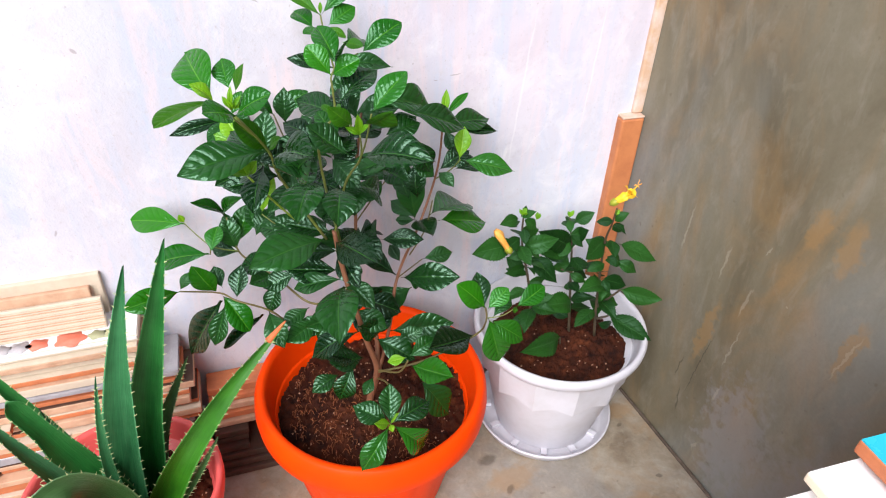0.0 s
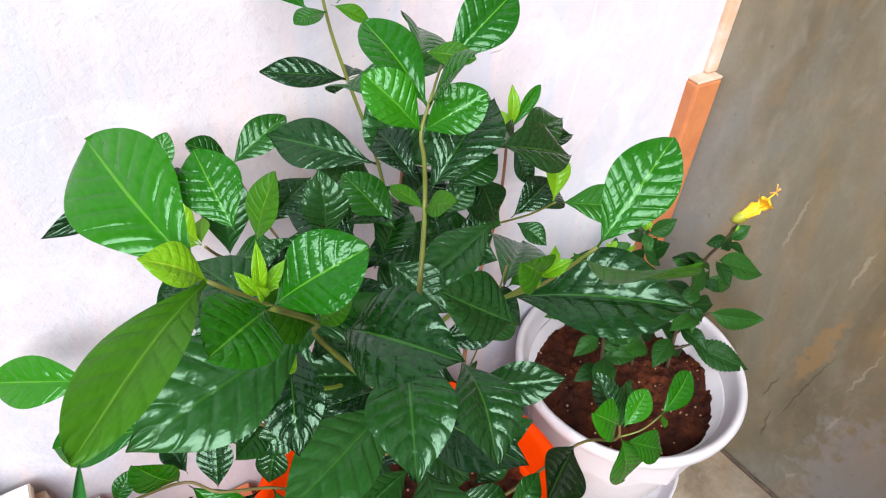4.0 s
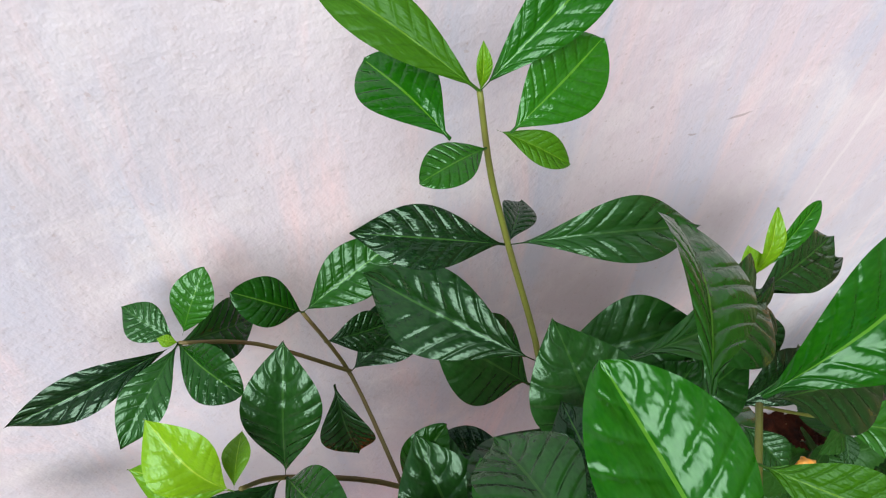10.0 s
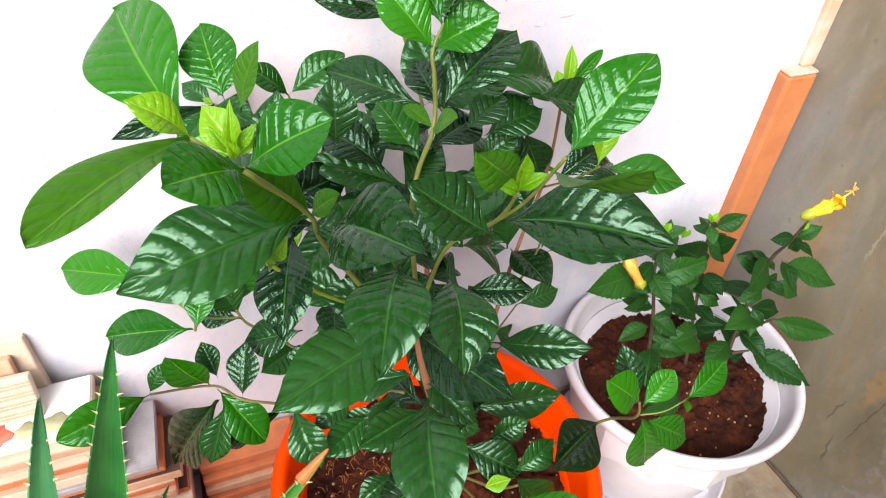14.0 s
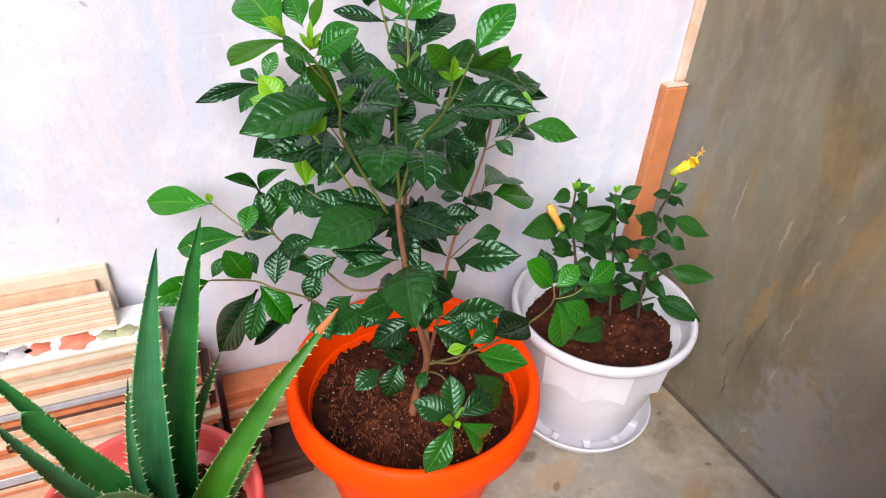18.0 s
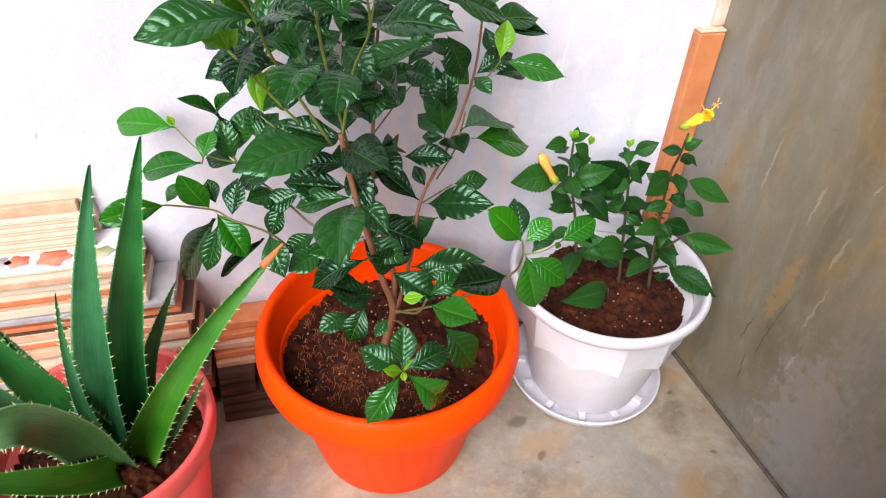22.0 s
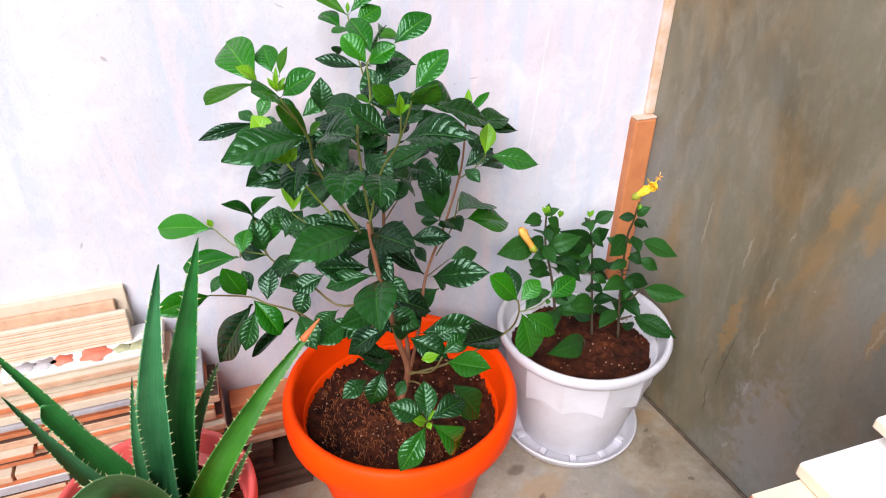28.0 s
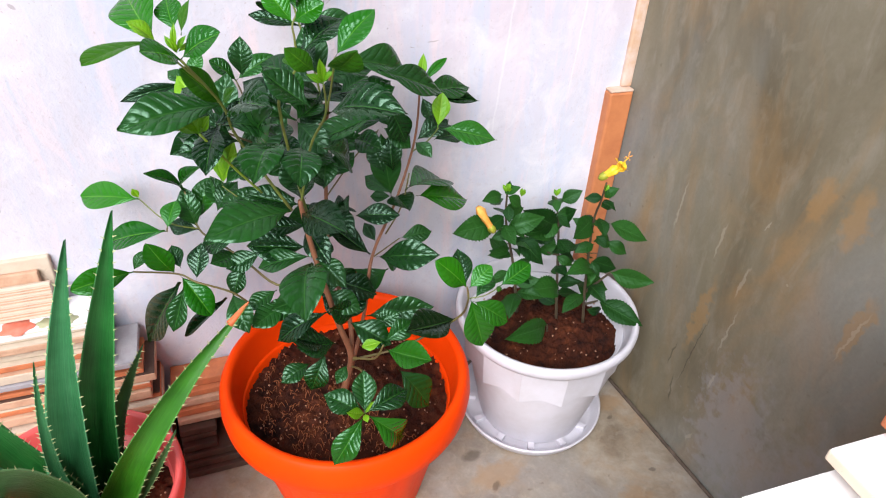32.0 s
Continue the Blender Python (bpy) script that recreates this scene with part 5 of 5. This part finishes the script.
leaf(hibiscus, (0.598, 0.850, 0.331), -162, 14, 0.067, 0.034, LEAF_HIB, TOOTHED)
leaf(hibiscus, (0.626, 0.840, 0.325), -36, -1, 0.070, 0.035, LEAF_HIB, TOOTHED)
leaf(hibiscus, (0.614, 0.840, 0.267), -48, -12, 0.084, 0.040, LEAF_HIB, TOOTHED)
leaf(hibiscus, (0.597, 0.860, 0.268), -157, -13, 0.054, 0.028, LEAF_HIB, TOOTHED)
leaf(hibiscus, (0.560, 0.880, 0.273), -166, 17, 0.086, 0.040, LEAF_HIB, TOOTHED)
leaf(hibiscus, (0.471, 0.860, 0.298), -126, -16, 0.052, 0.029, LEAF_HIB, TOOTHED)
leaf(hibiscus, (0.531, 0.850, 0.224), -154, 18, 0.119, 0.040, LEAF_HIB, TOOTHED)
leaf(hibiscus, (0.588, 0.850, 0.203), -129, -23, 0.042, 0.022, LEAF_HIB, TOOTHED)
leaf(hibiscus, (0.592, 0.850, 0.347), 0, -25, 0.055, 0.028, LEAF_HIB, TOOTHED)
leaf(hibiscus, (0.590, 0.860, 0.302), 0, -31, 0.062, 0.031, LEAF_HIB, TOOTHED)
leaf(hibiscus, (0.464, 0.870, 0.347), -17, -47, 0.050, 0.026, LEAF_HIB, TOOTHED)
limb(hibiscus, [(0.476, 0.860, 0.257), (0.461, 0.865, 0.351), (0.442, 0.870, 0.432), (0.438, 0.870, 0.487)], 0.0026, 0.0014, TWIG_DARK)
limb(hibiscus, [(0.567, 0.880, 0.195), (0.565, 0.910, 0.320), (0.562, 0.920, 0.376), (0.549, 0.920, 0.432)], 0.0026, 0.0014, TWIG_DARK)
limb(hibiscus, [(0.601, 0.850, 0.213), (0.592, 0.855, 0.305), (0.580, 0.850, 0.421), (0.575, 0.835, 0.471), (0.571, 0.825, 0.509)], 0.0026, 0.0014, TWIG_DARK)
limb(hibiscus, [(0.599, 0.860, 0.274), (0.618, 0.850, 0.304), (0.626, 0.840, 0.325)], 0.0026, 0.0014, TWIG_DARK)
limb(hibiscus, [(0.599, 0.850, 0.255), (0.614, 0.840, 0.267)], 0.0026, 0.0014, TWIG_DARK)
limb(hibiscus, [(0.443, 0.870, 0.421), (0.420, 0.870, 0.425)], 0.0026, 0.0014, TWIG_DARK)
limb(hibiscus, [(0.543, 0.860, 0.177), (0.531, 0.850, 0.224)], 0.0026, 0.0014, TWIG_DARK)
limb(hibiscus, [(0.564, 0.905, 0.325), (0.544, 0.910, 0.331)], 0.0026, 0.0014, TWIG_DARK)
limb(hibiscus, [(0.590, 0.840, 0.153), (0.588, 0.850, 0.203)], 0.0026, 0.0014, TWIG_DARK)
leaf(hibiscus, (0.430, 0.870, 0.467), 85, -24, 0.040, 0.021, LEAF_HIB, TOOTHED)
leaf(hibiscus, (0.434, 0.870, 0.449), 24, -8, 0.048, 0.025, LEAF_HIB, TOOTHED)
leaf(hibiscus, (0.438, 0.870, 0.431), 275, -18, 0.043, 0.022, LEAF_HIB, TOOTHED)
leaf(hibiscus, (0.444, 0.870, 0.412), 62, -24, 0.037, 0.019, LEAF_HIB, TOOTHED)
leaf(hibiscus, (0.448, 0.870, 0.393), 298, 14, 0.047, 0.023, LEAF_HIB, TOOTHED)
leaf(hibiscus, (0.453, 0.870, 0.373), 112, 4, 0.045, 0.023, LEAF_HIB, TOOTHED)
leaf(hibiscus, (0.458, 0.870, 0.353), 317, -25, 0.043, 0.022, LEAF_HIB, TOOTHED)
leaf(hibiscus, (0.463, 0.870, 0.332), 182, -20, 0.041, 0.022, LEAF_HIB, TOOTHED)
leaf(hibiscus, (0.468, 0.870, 0.311), 336, 18, 0.043, 0.022, LEAF_HIB, TOOTHED)
leaf(hibiscus, (0.473, 0.870, 0.290), 327, 1, 0.048, 0.024, LEAF_HIB, TOOTHED)
leaf(hibiscus, (0.479, 0.870, 0.267), 183, -7, 0.043, 0.022, LEAF_HIB, TOOTHED)
leaf(hibiscus, (0.552, 0.920, 0.413), 58, -13, 0.047, 0.023, LEAF_HIB, TOOTHED)
leaf(hibiscus, (0.553, 0.917, 0.397), 17, 4, 0.038, 0.019, LEAF_HIB, TOOTHED)
leaf(hibiscus, (0.555, 0.914, 0.379), 170, -11, 0.050, 0.025, LEAF_HIB, TOOTHED)
leaf(hibiscus, (0.556, 0.911, 0.361), 149, -19, 0.044, 0.022, LEAF_HIB, TOOTHED)
leaf(hibiscus, (0.558, 0.908, 0.344), 128, 11, 0.038, 0.019, LEAF_HIB, TOOTHED)
leaf(hibiscus, (0.559, 0.905, 0.325), 326, -24, 0.034, 0.017, LEAF_HIB, TOOTHED)
leaf(hibiscus, (0.560, 0.902, 0.306), 275, 4, 0.037, 0.019, LEAF_HIB, TOOTHED)
leaf(hibiscus, (0.562, 0.899, 0.288), 64, -5, 0.034, 0.018, LEAF_HIB, TOOTHED)
leaf(hibiscus, (0.564, 0.896, 0.268), 323, 23, 0.045, 0.023, LEAF_HIB, TOOTHED)
leaf(hibiscus, (0.566, 0.893, 0.249), 7, -14, 0.050, 0.025, LEAF_HIB, TOOTHED)
leaf(hibiscus, (0.567, 0.890, 0.229), 148, 22, 0.044, 0.022, LEAF_HIB, TOOTHED)
leaf(hibiscus, (0.583, 0.850, 0.420), 106, -19, 0.040, 0.021, LEAF_HIB, TOOTHED)
leaf(hibiscus, (0.586, 0.851, 0.403), 137, 23, 0.040, 0.020, LEAF_HIB, TOOTHED)
leaf(hibiscus, (0.588, 0.852, 0.385), 16, -21, 0.047, 0.023, LEAF_HIB, TOOTHED)
leaf(hibiscus, (0.591, 0.853, 0.367), 105, -25, 0.050, 0.025, LEAF_HIB, TOOTHED)
leaf(hibiscus, (0.593, 0.854, 0.349), 75, -27, 0.034, 0.017, LEAF_HIB, TOOTHED)
leaf(hibiscus, (0.596, 0.855, 0.331), 244, -22, 0.034, 0.017, LEAF_HIB, TOOTHED)
leaf(hibiscus, (0.599, 0.856, 0.311), 90, 25, 0.036, 0.018, LEAF_HIB, TOOTHED)
leaf(hibiscus, (0.601, 0.857, 0.291), 279, -7, 0.050, 0.025, LEAF_HIB, TOOTHED)
leaf(hibiscus, (0.604, 0.858, 0.271), 87, -7, 0.034, 0.017, LEAF_HIB, TOOTHED)
leaf(hibiscus, (0.606, 0.859, 0.251), 89, 19, 0.048, 0.024, LEAF_HIB, TOOTHED)
leaf(hibiscus, (0.610, 0.860, 0.231), 11, -16, 0.037, 0.019, LEAF_HIB, TOOTHED)
for x, y, z, az in ((0.436, 0.869, 0.487, 20), (0.440, 0.868, 0.486, 140), (0.459, 0.866, 0.478, -60), (0.549, 0.919, 0.434, 0), (0.573, 0.829, 0.492, -120)):
    leaf(hibiscus, (x, y, z), az, 70, 0.016, 0.007, LEAF_LIME)
    leaf(hibiscus, (x, y, z), az + 120, 62, 0.013, 0.006, LEAF_LIME)
hib_rng = random.Random(5)
for (x0, y0, z0), (x1, y1, z1), count in (((0.462, 0.866, 0.345), (0.438, 0.870, 0.487), 9), ((0.565, 0.905, 0.320), (0.549, 0.920, 0.437), 8), ((0.596, 0.855, 0.300), (0.573, 0.830, 0.490), 10)):
    for k in range(count):
        q = (k + 0.5) / count
        size = hib_rng.uniform(0.026, 0.038)
        leaf(hibiscus, (x0 + (x1 - x0) * q, y0 + (y1 - y0) * q, z0 + (z1 - z0) * q), 137.5 * k + hib_rng.uniform(-20, 20), hib_rng.uniform(-40, 8), size, size * 0.56, LEAF_HIB, TOOTHED)

YELLOW = plain_material("yellow_petal", (0.90, 0.50, 0.012), 0.5, (0.86, 0.62, 0.06), 90)
APRICOT = plain_material("wilted_apricot_petal", (0.86, 0.36, 0.05), 0.55, (0.84, 0.50, 0.14), 90)
CALYX = plain_material("yellow_green_calyx", (0.35, 0.36, 0.03), 0.5, (0.25, 0.30, 0.03), 90)


def flower(base, tip, mat, r, end=None):
    base, tip = Vector(base), Vector(tip)
    way = (tip - base).normalized()
    turn = way.to_track_quat("Z", "Y").to_matrix().to_4x4()
    off = base - hibiscus.location
    h = (tip - base).length
    f = part("flower", lathe([(0.003, 0), (r * 0.6, h * 0.15), (r * 0.75, h * 0.5), (r, h * 0.8), (r * 0.55, h)], 20, True, lambda a, z: 1 + 0.22 * math.sin(5 * a + 130 * z)), mat, hibiscus, "wilting folded hibiscus flower")
    f.matrix_local = Matrix.Translation(off) @ turn
    c = part("calyx", lathe([(0.0015, -0.006), (0.0045, -0.002), (0.0055, 0.004), (0.004, 0.009)], 10, True, lambda a, z: 1 + 0.2 * math.cos(5 * a)), CALYX, f)
    if end:
        for k in range(5):
            a = 1.26 * k
            p = part_of("petal", blade(0.25, 0.5, 0.0, 1.4, 0.7, nl=8, nw=4), None, f)
            p.data.materials.append(mat)
            p.matrix_local = pose(0, 0, h * 0.7, 35 + 12 * k, 0, 72 * k) @ Matrix.Diagonal((0.014, 0.020, 0.02, 1))
        inv = (Matrix.Translation(base) @ turn).inverted()
        part("stamen", tube([(0, 0, h * 0.7), inv @ ((tip + Vector(end)) / 2), inv @ Vector(end)], 0.0012, 0.0007, 6), mat, f)
        for k in range(6):
            part("anther", tube([inv @ Vector(end), inv @ (Vector(end) + Vector((0.006 * math.cos(k), 0.004 * math.sin(2 * k), 0.006 * math.sin(k) + 0.002)))], 0.0005, 0.0007, 5, 2), APRICOT, f)


flower((0.560, 0.822, 0.522), (0.578, 0.815, 0.538), YELLOW, 0.0068, (0.587, 0.81, 0.556))
flower((0.412, 0.850, 0.437), (0.388, 0.855, 0.477), APRICOT, 0.0066)

# ---- aloe in the red pot ----
def aloe_material(name, dark, light):
    m, n, l, b = material(name, 0.30, spec=0.5)
    sep = n.new("ShaderNodeSeparateXYZ")
    l.new(n.new("ShaderNodeTexCoord").outputs["UV"], sep.inputs[0])
    cloud = noise_tex(n, l, coords(n, l), 26, 5, 0.6)
    streaks = noise_tex(n, l, coords(n, l, "UV", (3, 26, 1)), 3.0, 4, 0.6)
    base = ramp(n, l, arith(n, l, "ADD", arith(n, l, "MULTIPLY", cloud, 0.5), arith(n, l, "MULTIPLY", streaks, 0.5)), [(0.32, dark), (0.68, light)])
    rim = arith(n, l, "ABSOLUTE", arith(n, l, "COSINE", arith(n, l, "MULTIPLY", sep.outputs["Y"], 2 * math.pi)))
    base = blend(n, l, ramp(n, l, rim, [(0.86, (0, 0, 0)), (1.0, (0.65, 0.65, 0.65))]), base, tuple(min(0.5, c * 1.5 + 0.05) for c in light))
    l.new(base, b.inputs["Base Color"])
    bump(n, l, b, streaks, 0.25, 0.003)
    return m


ALOE = aloe_material("aloe_green", (0.007, 0.075, 0.012), (0.028, 0.185, 0.036))
ALOE_GREY = aloe_material("aloe_grey_green", (0.014, 0.095, 0.030), (0.050, 0.215, 0.080))
ALOE_BRIGHT = aloe_material("aloe_bright_green", (0.012, 0.088, 0.0035), (0.042, 0.19, 0.010))
ALOE_DULL = aloe_material("aloe_brown_green", (0.022, 0.070, 0.018), (0.065, 0.150, 0.045))
SPINE = plain_material("pale_spine", (0.52, 0.56, 0.28), 0.5, (0.44, 0.42, 0.20), 90)
DRYTIP = plain_material("dried_red_tip", (0.62, 0.14, 0.04), 0.6, (0.45, 0.10, 0.04), 90)
aloe = thing("aloe_plant", "aloe with long spiny fleshy leaves growing in a red pot", "plant", at=(-0.175, 0.705, 0.195))


def aloe_leaf(points, width, mat, face=(0, -0.75, 0.65), thick=0.36, spines=24, dry=False, blunt=0.0):
    """A fleshy channelled blade along a curve, with pale teeth down both edges."""
    pts = [Vector(p) - aloe.location for p in points]
    n, line = 26, []
    for i in range(n + 1):
        t = i / n * (len(pts) - 1)
        k = min(int(t), len(pts) - 2)
        t -= k
        a, b, c, d = pts[max(k - 1, 0)], pts[k], pts[k + 1], pts[min(k + 2, len(pts) - 1)]
        line.append(0.5 * ((2 * b) + (c - a) * t + (2 * a - 5 * b + 4 * c - d) * t * t + (3 * b - a - 3 * c + d) * t ** 3))
    bm = bmesh.new()
    uv = bm.loops.layers.uv.new("UVMap")
    rings, edges = [], []
    for i, p in enumerate(line):
        u = i / n
        way = (line[min(i + 1, n)] - line[max(i - 1, 0)]).normalized()
        x = way.cross(Vector(face)).normalized()
        up = x.cross(way)
        w = width / 2 * 0.88 * (1 + 0.35 * max(0, 0.35 - u)) * (max(1 - u ** 1.5, blunt * min(1, (1 - u) * 12 + 0.25)) * (0.86 + 0.14 * math.sin(math.pi * u)) + 0.02)
        th = 0.86 * width * thick * (1 - 0.8 * u)
        ring = []
        for k in range(12):
            a = 2 * math.pi * k / 12
            cx, cy = math.cos(a), math.sin(a)
            ring.append((bm.verts.new(p + w * cx * x + up * (th * 0.5 * (cy if cy < 0 else 0.25 * cy) + 0.95 * th * cx * cx)), (u, k / 12)))
        rings.append(ring)
        edges.append((p + w * x + up * 0.95 * th, x, way, p - w * x + up * 0.95 * th))
    for a, b in zip(rings, rings[1:]):
        for k in range(12):
            quad = (a[k], a[(k + 1) % 12], b[(k + 1) % 12], b[k])
            f = bm.faces.new([q[0] for q in quad])
            f.smooth = True
            for loop, q in zip(f.loops, quad):
                loop[uv].uv = q[1]
    bm.faces.new([q[0] for q in rings[0]][::-1])
    bm.faces.new([q[0] for q in rings[-1]])
    ob = part("leaf", bm, mat, aloe)
    sp = bmesh.new()
    for i in range(spines):
        k = 1 + int((n - 3) * i / spines)
        for side in (0, 1):
            e, x, way, e2 = edges[k]
            at, out = (e, x) if side == 0 else (e2, -x)
            at = at + way * random.Random(i * 2 + side).uniform(-0.004, 0.004)
            tip = at + out * 0.0036 + way * 0.0024
            r = 0.0012
            vs = [sp.verts.new(at + way * r - out * 0.001), sp.verts.new(at - way * r - out * 0.001), sp.verts.new(at + way.cross(out) * r - out * 0.001), sp.verts.new(tip)]
            for tri in ((0, 1, 3), (1, 2, 3), (2, 0, 3)):
                sp.faces.new([vs[q] for q in tri])
    bmesh.ops.recalc_face_normals(sp, faces=sp.faces)
    tagged(part("spine_fringe", sp, SPINE, ob, "pale marginal teeth"), kind="stuff")
    if dry:
        part("dry_tip", tube([line[-4], line[-2], line[-1] + (line[-1] - line[-2]) * 0.6], width * 0.10, 0.0008, 8), DRYTIP, ob, "shrivelled red-brown tip")
    return ob


aloe_leaf([(-0.176, 0.700, 0.196), (-0.165, 0.715, 0.30), (-0.142, 0.745, 0.44), (-0.111, 0.772, 0.562)], 0.066, ALOE_GREY)
aloe_leaf([(-0.155, 0.730, 0.198), (-0.135, 0.755, 0.32), (-0.098, 0.782, 0.46), (-0.065, 0.800, 0.574)], 0.064, ALOE)
aloe_leaf([(-0.145, 0.690, 0.200), (-0.095, 0.700, 0.290), (-0.020, 0.720, 0.385), (0.058, 0.739, 0.463)], 0.052, ALOE_BRIGHT, (0.25, -0.85, 0.5), dry=True)
aloe_leaf([(-0.183, 0.700, 0.200), (-0.205, 0.700, 0.29), (-0.230, 0.700, 0.38), (-0.253, 0.700, 0.448)], 0.068, ALOE, (0.5, -0.8, 0.3), blunt=0.40)
aloe_leaf([(-0.195, 0.720, 0.200), (-0.225, 0.725, 0.32), (-0.262, 0.732, 0.43), (-0.303, 0.740, 0.528)], 0.034, ALOE, (0.4, -0.8, 0.4))
aloe_leaf([(-0.185, 0.675, 0.205), (-0.205, 0.655, 0.32), (-0.228, 0.635, 0.43), (-0.250, 0.620, 0.538)], 0.036, ALOE_GREY, (0.5, -0.7, 0.4))
aloe_leaf([(-0.168, 0.680, 0.205), (-0.169, 0.645, 0.318), (-0.186, 0.612, 0.387), (-0.215, 0.590, 0.394), (-0.242, 0.578, 0.349), (-0.263, 0.572, 0.293)], 0.066, ALOE_DULL, (0.1, -0.8, 0.55))
aloe_leaf([(-0.165, 0.670, 0.205), (-0.188, 0.640, 0.244), (-0.222, 0.615, 0.288), (-0.261, 0.600, 0.319), (-0.301, 0.585, 0.357)], 0.046, ALOE_BRIGHT, (0.0, -0.6, 0.8))
aloe_leaf([(-0.195, 0.705, 0.200), (-0.208, 0.712, 0.28), (-0.222, 0.718, 0.35), (-0.235, 0.720, 0.41)], 0.020, ALOE_GREY)
aloe_leaf([(-0.175, 0.700, 0.200), (-0.178, 0.695, 0.30), (-0.170, 0.698, 0.39), (-0.157, 0.700, 0.465)], 0.022, ALOE_GREY)
aloe_leaf([(-0.144, 0.760, 0.198), (-0.125, 0.780, 0.27), (-0.098, 0.792, 0.33), (-0.073, 0.800, 0.378)], 0.028, ALOE_DULL)
aloe_leaf([(-0.140, 0.700, 0.180), (-0.118, 0.702, 0.205), (-0.080, 0.702, 0.258), (-0.045, 0.702, 0.318)], 0.030, ALOE_DULL, (0.3, -0.8, 0.4))
